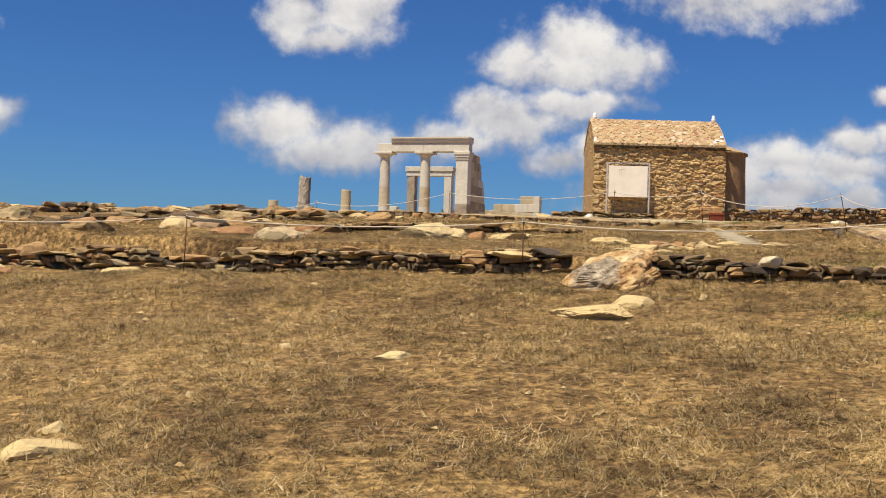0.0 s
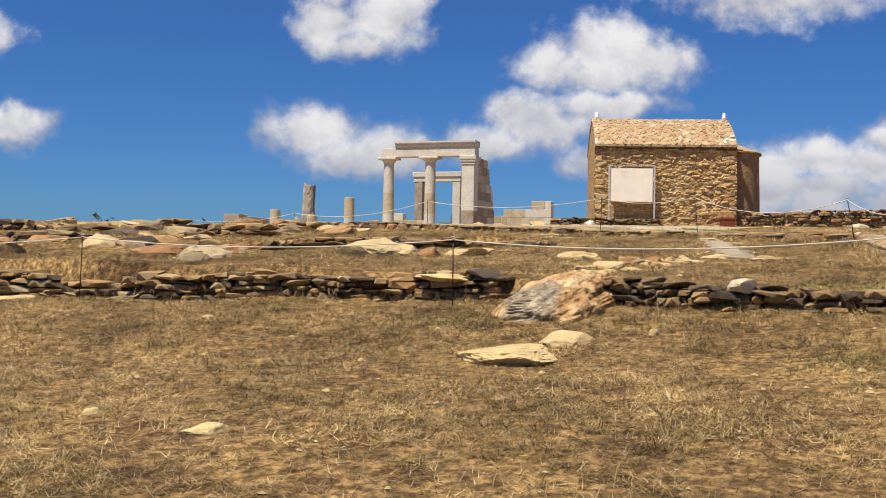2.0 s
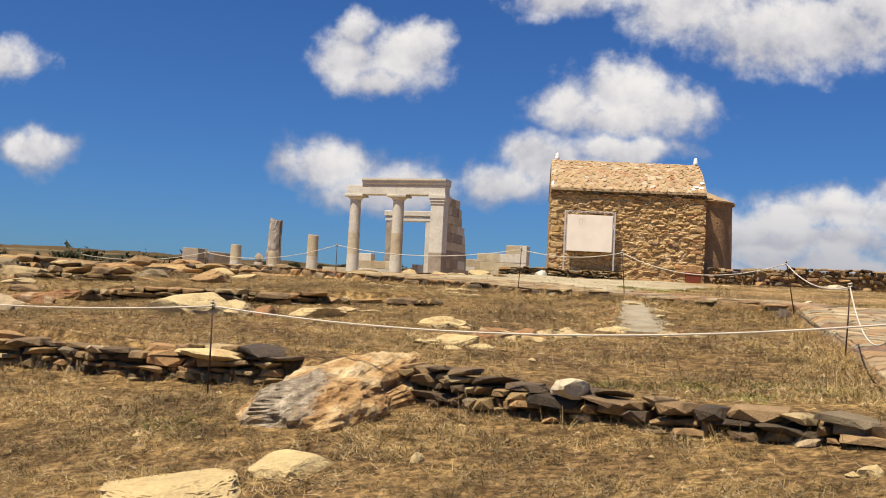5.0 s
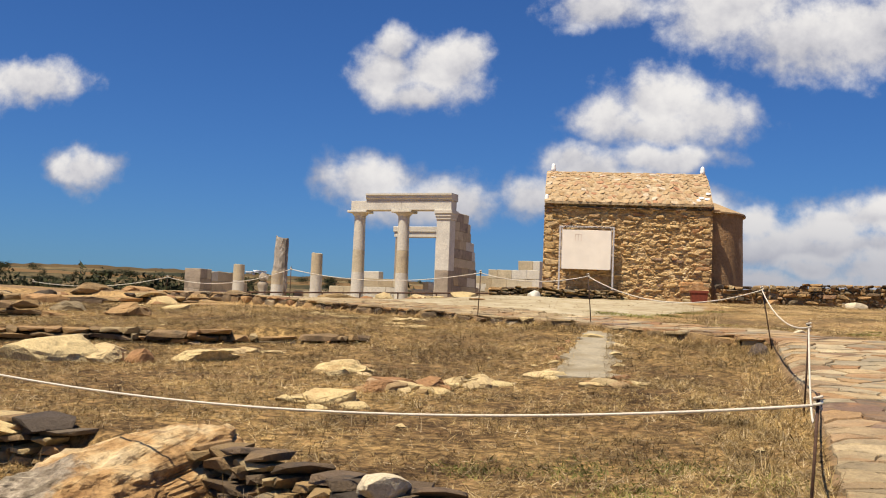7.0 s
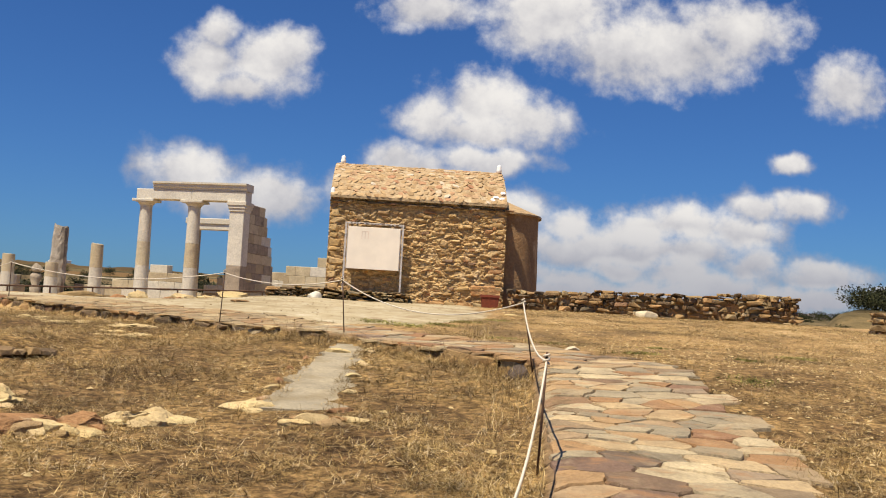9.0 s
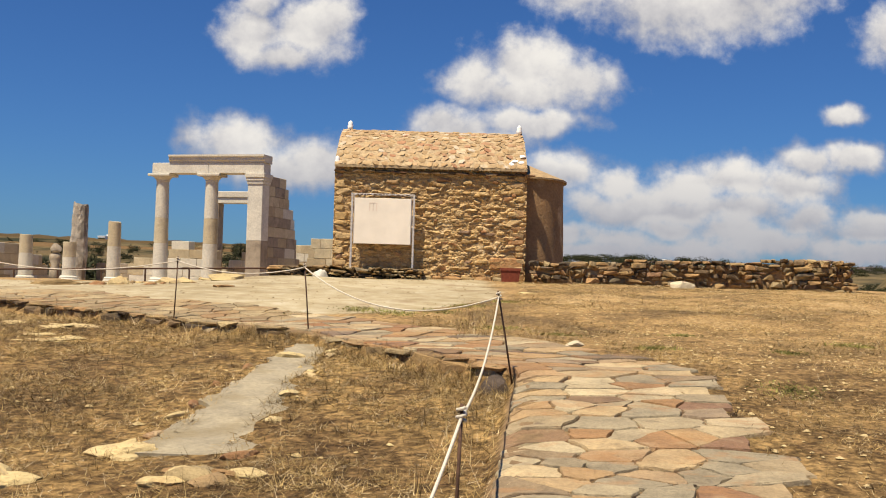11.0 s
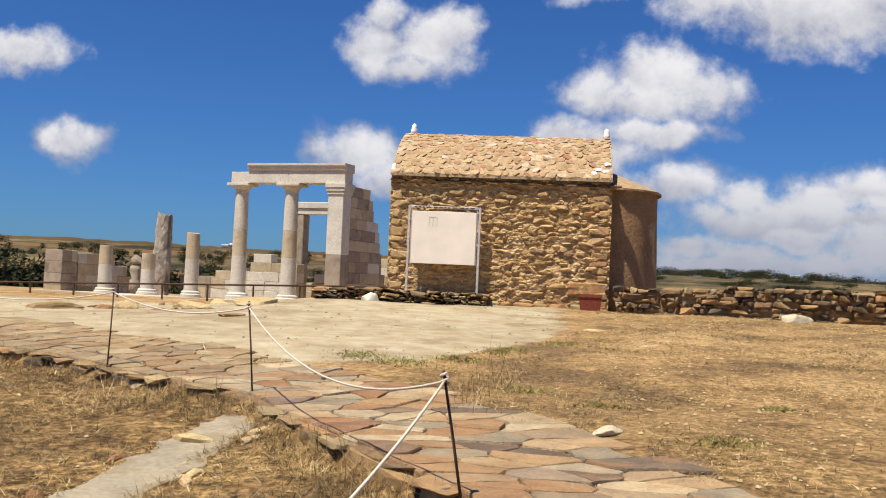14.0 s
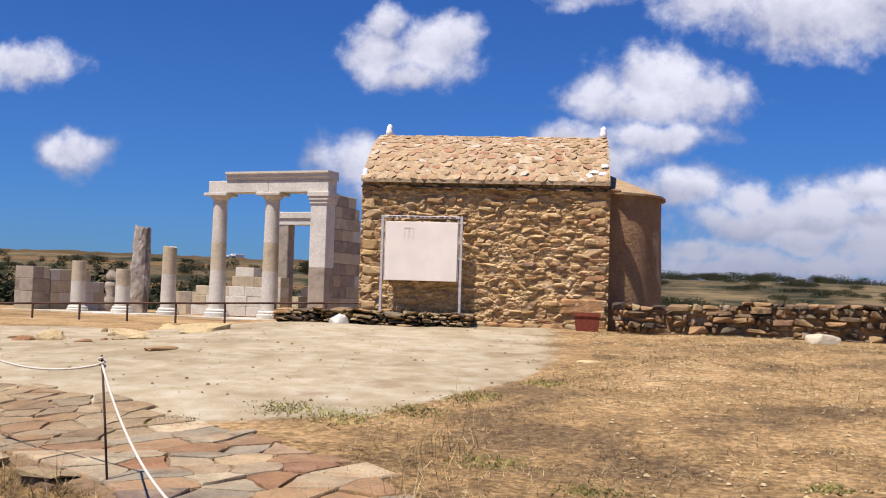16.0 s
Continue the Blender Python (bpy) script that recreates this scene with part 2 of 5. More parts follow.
def boulder_look(n, place, chance):
    turned = n.add("ShaderNodeVectorRotate", {"Vector": place, "Angle": 0.6, "Axis": (0.4, 1.0, 0.2)}).outputs[0]
    stretch = n.add("ShaderNodeVectorMath", {0: turned, 1: (1.0, 1.1, 1.7)}, operation="MULTIPLY").outputs[0]
    big = n.noise(stretch, 2.2, 7, 0.65)
    small = n.noise(stretch, 14, 6, 0.7)
    crack = n.noise(stretch, 4.5, 6, 0.6)
    c = n.ramp(big, [(0.34, (0.276, 0.152, 0.060)), (0.46, (0.483, 0.304, 0.132)), (0.54, (0.598, 0.445, 0.240)), (0.68, (0.690, 0.550, 0.336))])
    # grey lichen over the weathered western flank
    away = n.add("ShaderNodeVectorMath", {0: place, 1: (1.30, 12.05, 1.45)}, operation="DISTANCE").outputs["Value"]
    grown = n.math("ADD", n.math("MULTIPLY", away, -1.0), n.math("MULTIPLY", n.noise(place, 5, 6, 0.65), 0.9))
    grey = n.ramp(n.noise(place, 9, 6, 0.7), [(0.36, (0.12, 0.11, 0.09)), (0.5, (0.28, 0.255, 0.205)), (0.62, (0.52, 0.47, 0.37))])
    c = n.mix(n.math("MULTIPLY", n.step(grown, 0.02, 0.2), 0.82), c, grey)
    c = n.mix(0.75, c, n.ramp(small, [(0.32, (0.40, 0.36, 0.32)), (0.58, (1.12, 1.1, 1.06))]), "MULTIPLY")
    c = n.mix(n.math("MULTIPLY", n.step(crack, 0.60, 0.68), 0.6), c, (0.20, 0.13, 0.07))
    return c, n.math("ADD", big, n.math("MULTIPLY", small, 0.6))


BOULDER = surface("boulder_stone", boulder_look, bump=0.06)
QUARTZ = surface("white_quartz", stone_look([(0.0, (0.644, 0.574, 0.420)), (1.0, (0.644, 0.560, 0.392))], 5, (0.434, 0.315, 0.168), (0.6, 0.75), 0.4), bump=0.03)


def plain(name, colour, rough=0.6, metallic=0.0, wear=0.25, scale=20.0, bump=0.003, spec=0.4):
    def build(n, place, chance):
        f = n.noise(place, scale, 5, 0.6)
        return n.mix(1.0, colour, n.ramp(f, [(0.3, (1 - wear,) * 3), (0.65, (1 + wear * 0.4,) * 3)]), "MULTIPLY"), f
    return surface(name, build, rough, metallic, bump, spec)


RUST = plain("rusty_iron", (0.10, 0.055, 0.035), 0.8, 0.3, 0.5, 60)
ROPE = plain("rope_fibre", (0.64, 0.58, 0.47), 0.9, 0.0, 0.3, 120, 0.004)
STEEL = plain("galvanised_steel", (0.60, 0.56, 0.52), 0.5, 0.3, 0.3, 25)
BOARD = plain("bleached_board", (0.86, 0.78, 0.66), 0.5, 0.0, 0.08, 3)
BOARD_INK = plain("faded_ink", (0.798, 0.662, 0.546), 0.6, 0.0, 0.2, 8)
WHITEWASH = plain("whitewash", (0.86, 0.85, 0.82), 0.8, 0.0, 0.12, 15)
OCHRE_STONE = surface("ochre_stone", stone_look([(0.0, (0.34, 0.18, 0.085)), (1.0, (0.40, 0.23, 0.11))], 6, (0.54, 0.42, 0.25), (0.52, 0.66), 0.8), bump=0.04)
FLAKED_STONE = surface("flaked_stone", stone_look([(0.0, (0.55, 0.30, 0.13)), (1.0, (0.58, 0.32, 0.14))], 7, (0.70, 0.48, 0.24), (0.52, 0.66), 0.8), bump=0.05)
ROOF_MORTAR = plain("roof_mortar", (0.42, 0.31, 0.18), 0.95, 0.0, 0.4, 14, 0.02)
TERRACOTTA = plain("terracotta", (0.208, 0.048, 0.024), 0.8, 0.0, 0.3, 18)
CONCRETE = surface("old_concrete", stone_look([(0.0, (0.344, 0.307, 0.223)), (1.0, (0.372, 0.335, 0.251))], 3, (0.233, 0.186, 0.107), (0.46, 0.62), 0.75), bump=0.015)


def blade_look(stops):
    def build(n, place, chance):
        isle = n.add("ShaderNodeNewGeometry").outputs["Random Per Island"]
        patch = n.noise(place, 0.8, 4, 0.6)
        c = n.ramp(isle, stops)
        # mottled colour stands in for the lit and dark sides of clumps
        clump_shade = n.noise(place, 7.0, 3, 0.6)
        c = n.mix(0.8, c, n.ramp(clump_shade, [(0.38, (0.48, 0.45, 0.42)), (0.6, (1.32, 1.3, 1.24))]), "MULTIPLY")
        return n.mix(0.8, c, n.ramp(patch, [(0.38, (0.38, 0.35, 0.31)), (0.6, (1.22, 1.18, 1.08))]), "MULTIPLY"), None
    return build


STRAW = surface("dry_straw", blade_look([(0.0, (0.127, 0.079, 0.032)), (0.3, (0.280, 0.196, 0.076)), (0.7, (0.420, 0.321, 0.146)), (1.0, (0.547, 0.468, 0.338))]), 0.8)
GREEN = surface("green_weed", blade_look([(0.0, (0.160, 0.187, 0.048)), (0.6, (0.253, 0.262, 0.075)), (1.0, (0.374, 0.328, 0.122))]), 0.8)
SCRUB = surface("dark_scrub", blade_look([(0.0, (0.017, 0.025, 0.010)), (0.6, (0.035, 0.042, 0.015)), (1.0, (0.063, 0.066, 0.028))]), 0.9)


def ground_look(n, place, chance):
    kinds = n.add("ShaderNodeVertexColor", layer_name="cover")
    mask = n.add("ShaderNodeSeparateColor", {0: kinds.outputs[0]})
    far = n.noise(place, 0.35, 4, 0.6)
    big = n.noise(place, 1.3, 6, 0.62)
    small = n.noise(place, 16, 6, 0.7)
    grit = n.noise(place, 75, 3, 0.6)
    straw = n.ramp(n.math("ADD", n.math("MULTIPLY", big, 0.6), n.math("MULTIPLY", far, 0.4)), [(0.37, (0.090, 0.056, 0.025)), (0.47, (0.178, 0.116, 0.052)), (0.54, (0.240, 0.159, 0.067)), (0.66, (0.325, 0.222, 0.093))])
    gold = n.ramp(n.math("ADD", n.math("MULTIPLY", big, 0.55), n.math("MULTIPLY", far, 0.45)), [(0.40, (0.180, 0.121, 0.060)), (0.48, (0.326, 0.213, 0.094)), (0.54, (0.397, 0.267, 0.122)), (0.64, (0.481, 0.342, 0.173))])
    # same painted light and dark of grass clumps, on the ground sheet
    clump_shade = n.noise(place, 7.0, 3, 0.6)
    straw = n.mix(0.8, straw, n.ramp(clump_shade, [(0.38, (0.50, 0.47, 0.44)), (0.6, (1.32, 1.3, 1.26))]), "MULTIPLY")
    soil = n.step(n.noise(place, 2.6, 5, 0.65), 0.54, 0.66)
    straw = n.mix(n.math("MULTIPLY", soil, 0.6), straw, (0.135, 0.078, 0.038))
    straw = n.mix(kinds.outputs[1], straw, gold)
    straw = n.mix(n.math("SUBTRACT", 0.85, n.math("MULTIPLY", kinds.outputs[1], 0.35)), straw, n.ramp(small, [(0.38, (0.25, 0.22, 0.20)), (0.49, (0.74, 0.73, 0.72)), (0.61, (1.6, 1.57, 1.52))]), "MULTIPLY")
    sand = n.ramp(n.noise(place, 3, 6, 0.6), [(0.3, (0.331, 0.268, 0.158)), (0.5, (0.405, 0.344, 0.224)), (0.68, (0.470, 0.420, 0.305))])
    sand = n.mix(0.8, sand, n.ramp(n.math("ADD", n.math("MULTIPLY", big, 0.5), n.math("MULTIPLY", far, 0.5)), [(0.40, (0.72, 0.68, 0.60)), (0.50, (0.98, 0.97, 0.95)), (0.60, (1.1, 1.1, 1.1))]), "MULTIPLY")
    sand = n.mix(0.5, sand, n.ramp(grit, [(0.3, (0.7, 0.68, 0.65)), (0.6, (1.1, 1.1, 1.1))]), "MULTIPLY")
    sand = n.mix(n.math("MULTIPLY", n.step(n.noise(place, 0.9, 6, 0.7), 0.56, 0.66), 0.55), sand, (0.24, 0.16, 0.085))
    earth = n.mix(0.7, (0.22, 0.15, 0.085), n.ramp(small, [(0.3, (0.5, 0.5, 0.5)), (0.65, (1.3, 1.25, 1.2))]), "MULTIPLY")
    edge = n.math("MULTIPLY", n.math("SUBTRACT", n.math("ADD", n.math("MULTIPLY", big, 0.6), n.math("MULTIPLY", small, 0.4)), 0.5), 1.6)
    c = n.mix(n.step(n.math("ADD", mask.outputs[0], edge), 0.3, 0.7), straw, sand)
    c = n.mix(n.step(n.math("ADD", mask.outputs[1], edge), 0.3, 0.7), c, earth)
    scrub = n.ramp(n.noise(place, 0.06, 6, 0.7), [(0.40, (0.025, 0.027, 0.012)), (0.49, (0.085, 0.066, 0.031)), (0.62, (0.19, 0.14, 0.066))])
    c = n.mix(mask.outputs[2], c, scrub)
    return c, n.math("ADD", n.math("MULTIPLY", small, 0.8), n.math("MULTIPLY", grit, 0.3))


GROUND = surface("dry_ground", ground_look, 0.95, bump=0.022, spec=0.15)
# distance haze is put into this blue base colour
HAZE_HILL = plain("haze_tinted_mountain", (0.150, 0.180, 0.247), 1.0, 0.0, 0.2, 0.004, 0.0, 0.0)
PINK_ROCK = plain("bare_mountain_rock", (0.210, 0.170, 0.170), 1.0, 0.0, 0.2, 0.01, 0.0, 0.0)


# ---- mesh helpers ----
def finish(name, bm, material, smooth=False):
    me = bpy.data.meshes.new(name)
    bm.normal_update()
    bm.to_mesh(me)
    bm.free()
    if smooth:
        me.polygons.foreach_set("use_smooth", [True] * len(me.polygons))
    me.materials.append(material)
    return me


def part(name, bm, material, parent=None, label="", m=None, smooth=False):
    """One bmesh, or one ready mesh, as an object under a thing or part."""
    me = finish(name, bm, material, smooth) if isinstance(bm, bmesh.types.BMesh) else bm
    ob = new(name, me)
    if parent is not None:
        ob.parent = parent
    if m is not None:
        ob.matrix_basis = m
    return tagged(ob, label)


def thing(name, label, category, place=(0, 0, 0), group="", kind="", turn=0):
    ob = new(name)
    ob.empty_display_size = 0.1
    ob.matrix_basis = pose(*place, 0, 0, turn)
    return tagged(ob, label, category, group, kind)


def box(bm, x0, x1, y0, y1, z0, z1, bevel=0.0, jitter=0.0, rnd=random):
    res = bmesh.ops.create_cube(bm, size=1)
    for v in res["verts"]:
        v.co = Vector(((x0 + x1) / 2 + v.co.x * (x1 - x0), (y0 + y1) / 2 + v.co.y * (y1 - y0), (z0 + z1) / 2 + v.co.z * (z1 - z0)))
        if jitter:
            v.co += Vector([rnd.uniform(-jitter, jitter) for _ in range(3)])
    if bevel:
        edges = list({e for v in res["verts"] for e in v.link_edges})
        bmesh.ops.bevel(bm, geom=edges, offset=bevel, segments=1, affect="EDGES")
    return bm


def boxed(*a, **k):
    return box(bmesh.new(), *a, **k)


def hull_mesh(name, material, rnd, points=20, square=0.55, flat=1.0):
    """An angular stone about one unit across, from the hull of points on a rounded block."""
    bm = bmesh.new()
    for _ in range(points):
        d = Vector([rnd.gauss(0, 1) for _ in range(3)]).normalized()
        p = Vector([math.copysign(abs(c) ** square, c) for c in d])
        p *= 0.5 * rnd.uniform(0.86, 1.06)
        bm.verts.new((p.x, p.y, p.z * flat))
    res = bmesh.ops.convex_hull(bm, input=bm.verts)
    bmesh.ops.delete(bm, geom=list({v for v in res["geom_interior"] if isinstance(v, bmesh.types.BMVert)}), context="VERTS")
    return finish(name, bm, material)


def lathe(bm, profile, sides=24, lean=0.0):
    """Turn (radius, z) pairs round the z axis."""
    rings = []
    for r, z in profile:
        rings.append([bm.verts.new((r * math.cos(2 * math.pi * i / sides) + lean * z, r * math.sin(2 * math.pi * i / sides), z)) for i in range(sides)])
    for a, b in zip(rings, rings[1:]):
        for i in range(sides):
            bm.faces.new((a[i], a[(i + 1) % sides], b[(i + 1) % sides], b[i]))
    bm.faces.new(list(reversed(rings[0])))
    bm.faces.new(rings[-1])
    return bm


def tube(bm, points, radius, sides=6):
    rings = []
    for i, p in enumerate(points):
        p = Vector(p)
        d = (Vector(points[min(i + 1, len(points) - 1)]) - Vector(points[max(i - 1, 0)])).normalized()
        a = d.orthogonal().normalized() if abs(d.z) > 0.95 else d.cross(Vector((0, 0, 1))).normalized()
        b = d.cross(a)
        rings.append([bm.verts.new(p + radius * (math.cos(2 * math.pi * k / sides) * a + math.sin(2 * math.pi * k / sides) * b)) for k in range(sides)])
    for a, b in zip(rings, rings[1:]):
        for k in range(sides):
            bm.faces.new((a[k], a[(k + 1) % sides], b[(k + 1) % sides], b[k]))
    bm.faces.new(list(reversed(rings[0])))
    bm.faces.new(rings[-1])
    return bm


def rock_mesh(name, material, seed, size, rough=0.25, detail=3, freq=1.6, cuts=26, layers=0.0):
    """A broken rock: a rounded block planed off by random facets and roughened by noise, size in metres."""
    rnd = random.Random(seed * 17 + 3)
    planes = []
    for _ in range(cuts):
        d = Vector([rnd.gauss(0, 1) for _ in range(3)])
        d.z *= 0.8
        planes.append((d.normalized(), rnd.uniform(0.55, 0.9)))
    bm = bmesh.new()
    bmesh.ops.create_icosphere(bm, subdivisions=detail, radius=1.0)
    shift = Vector((seed * 7.3, seed * 3.1, seed * 1.7))
    for v in bm.verts:
        d = v.co.normalized()
        p = Vector([math.copysign(abs(c) ** 0.8, c) for c in d])
        f = 1 + rough * (noise.noise(d * freq + shift) + 0.4 * noise.noise(d * freq * 2.7 + shift))
        p = p * f
        for n, far in planes:
            over = p.dot(n) - far
            if over > 0:
                p -= n * over * 0.92
        if layers:
            q = p.dot(Vector((0.45, -0.1, 0.88))) * 7 + 1.5 * noise.noise(p * 1.5 + shift)
            p += Vector((p.x, p.y, 0)) * layers * (abs(math.sin(q)) ** 0.4 - 0.6 + 0.5 * noise.noise((q * 0.7, p.x * 2, p.y * 2)))
        p *= 1 + rough * (0.16 * noise.noise(d * freq * 6 + shift) - 0.2 * abs(noise.noise(d * freq * 4 - shift)))
        v.co = Vector((p.x * size[0] / 2, p.y * size[1] / 2, p.z * size[2] / 2)) * 1.15
    return finish(name, bm, material, smooth=False)


# ---- the lie of the land ----
def along(x, table):
    for (a, fa), (b, fb) in zip(table, table[1:]):
        if x < b:
            return fa + (fb - fa) * max(0.0, (x - a) / (b - a))
    return table[-1][1]


def ease(x, a, b):
    f = min(1.0, max(0.0, (x - a) / (b - a)))
    return f * f * (3 - 2 * f)


LOWER = [(-60, -5.0), (0, 0.0), (7.5, 0.75), (9, 0.88), (11, 1.05), (12.5, 1.27), (14, 1.42), (20, 1.9)]
UPPER = [(10, 1.4), (13, 1.55), (15.3, 1.74), (17.2, 1.87), (20.6, 2.2), (22, 2.32), (26, 2.5), (32, 2.85)]
CREST = [(0, 0.2), (6.8, 0.92), (10.8, 1.42), (12.2, 1.62), (16, 2.02), (18.6, 2.28), (20.6, 2.36), (22.6, 2.42), (25, 2.6), (27.7, 2.74), (32.3, 2.92), (36, 2.95), (40, 2.75), (46, 2.4), (62, 2.3), (75, 0.8), (110, -2.5), (150, -1), (240, 4), (330, 8), (420, 9.5), (900, 8)]
WALL = [(-30, 21), (-9, 17.6), (-4, 14.9), (0.6, 13.5), (2.1, 12.9), (3.35, 12.15), (5.1, 11.1)]        # y of the terrace wall by x
PATH_EDGE = [(0, 1.2), (6.8, 3.55), (8, 4.2), (10, 5.1), (11.1, 5.4), (13.7, 5.9), (15, 6.08), (18.6, 6.5)]                       # x of the path's west edge by y
KERB = [(-40, 36), (-4, 26.6), (-0.6, 24.7), (1.34, 23.4), (2.9, 22.55), (4.55, 21.35), (6.5, 18.6)]       # y of the kerb by x

GARDEN = [(-2.6, 17.7), (-1.5, 18.1), (-0.6, 18.35), (0.3, 18.6), (1.1, 18.85), (1.75, 19.15)]      # y of the low garden wall by x


def height(x, y):
    low = along(y, LOWER) + 0.05 * (min(8, max(-10, x)) - 1) + 0.08 * max(0, min(x, 6) - 3) * ease(y, 4, 10)
    up = along(y, UPPER) + 0.045 * max(0, min(x, 6.5) - 3.5)
    top = along(y, CREST)
    w = along(x, WALL)
    h = low + (up - low) * ease(y, w - 0.1, w + 0.1)
    e = along(y, PATH_EDGE)
    if y < 18.8:
        on = ease(x, e - 0.10, e + 0.06) if y > 11.1 else ease(x, e - 0.5, e + 0.3)
        h = h + (top - h) * on
    if x < 6.6:
        k = along(x, KERB)
        h = h + (top - h) * ease(y, k - 0.2, k - 0.05)
    elif y >= 18.6:
        h = top
    if 24 < y < 46 and x < 3:
        # the ground sinks towards the temple west of the chapel
        lim = along(y, [(24, 2.62), (30, 2.68), (36, 2.68), (44, 2.42)])
        h += (min(h, lim) - h) * ease(-x, -2.8, 0.5)
    if -3 < x < 2.4 and 16 < y < 24:
        # the step that the low garden wall holds up
        g = along(x, GARDEN)
        h += 0.14 * ease(y, g - 0.05, g + 0.12) * (1 - ease(y, g + 0.5, g + 2.6)) * ease(x, -2.9, -2.2) * (1 - ease(x, 1.3, 2.0))
    if y > 60:
        # valley and the long ridge beyond, lower towards the east
        u = x / y
        h += 5.8 * ease(u, 0.39, 0.47) * ease(y, 66, 92) * (1 - ease(y, 135, 190)) * (1 + 0.3 * noise.noise((x * 0.09, y * 0.09, 5)))      # a rocky hill to the north-east
        h += ease(y, 180, 330) * (2.6 * ease(-u, -0.15, 0.12) + 0.8) + 2.0 * ease(y, 120, 330) * noise.noise((x * 0.01, y * 0.01, 0))
    far = math.hypot(x, y - 10)
    if far < 60:
        h += 0.035 * noise.noise((x * 0.55, y * 0.55, 3)) + 0.014 * noise.noise((x * 2.3, y * 2.3, 7))
        if y > 13.6 and x < 5.5 and y < 30:
            h += 0.10 * noise.noise((x * 0.4, y * 0.4, 11)) * ease(-x, -1, 3)
    return h


SAND_FRONT = [(-40, 36), (-1, 26.0), (2.3, 24.3), (4.2, 22.9), (5.6, 23.6), (6.6, 25.5), (7.4, 28.0), (7.8, 31)]      # y where the sand begins, by x


def sandy(x, y):
    """Where the trodden pale sand in front of the chapel lies."""
    front = ease(y, along(x, SAND_FRONT), along(x, [(-40, 37), (-1, 26.6), (2.3, 24.9), (4.2, 23.6), (5.6, 24.4), (6.6, 26.5), (7.4, 29.5), (7.8, 32)]))
    return front * ease(-x, -7.6, -6.2) * (1 - ease(y, 33, 34)) * ease(x, -9, -3)


def graded(stops):
    """Grid lines from (end, spacing) stretches."""
    out, a = [], stops[0]
    for b, n in stops[1:]:
        out += [a + (b - a) * i / n for i in range(n)]
        a = b
    return out + [a]


GRID = {}


def make_ground():
    xs = graded([-2500, (-400, 8), (-120, 16), (-40, 26), (-12, 36), (12, 210), (40, 36), (120, 26), (400, 16), (2500, 8)])
    ys = graded([-600, (-60, 8), (-6, 20), (1, 14), (27, 260), (40, 50), (75, 50), (200, 40), (440, 48), (900, 8), (4000, 8)])
    verts = [(x, y, height(x, y)) for y in ys for x in xs]
    GRID.update(xs=np.array(xs), ys=np.array(ys), zs=np.array([v[2] for v in verts]).reshape(len(ys), len(xs)))
    nx = len(xs)
    faces = [(j * nx + i, j * nx + i + 1, (j + 1) * nx + i + 1, (j + 1) * nx + i) for j in range(len(ys) - 1) for i in range(nx - 1)]
    me = bpy.data.meshes.new("ground")
    me.from_pydata(verts, [], faces)
    cover = me.color_attributes.new("cover", "FLOAT_COLOR", "POINT")
    values = []
    for x, y, z in verts:
        e = along(y, PATH_EDGE)
        path = ease(x, e - 0.1, e + 0.05) * (1 - ease(x, e + 1.1, e + 1.35)) * ease(19.5, y - 1, y) if 6 < y < 20 else 0
        k = along(x, KERB)
        belt = ease(y, k - 0.2, k) * (1 - ease(y, k + 1.1, k + 1.5)) if x < 7.5 else 0
        east = ease(x, 7.0, 8.6) if y < 20 else ease(x, 4.5, 7.0) if y < 23 else 1
        values += [sandy(x, y), max(path, belt * 0.75), ease(math.hypot(x, y), 62, 80), east * ease(y, 15, 27)]
    cover.data.foreach_set("color", values)
    me.polygons.foreach_set("use_smooth", [True] * len(me.polygons))
    me.materials.append(GROUND)
    tagged(new("ground", me), "dry hillside of mown straw and trodden pale sand", "ground", kind="structure")


make_ground()


# ---- dry-stone walls ----
STONES = [hull_mesh("stone", SCHIST, random.Random(s), 22, 0.5) for s in range(12)]
DARK_STONES = [hull_mesh("stone", DARK_SCHIST, random.Random(40 + s), 22, 0.5) for s in range(12)]


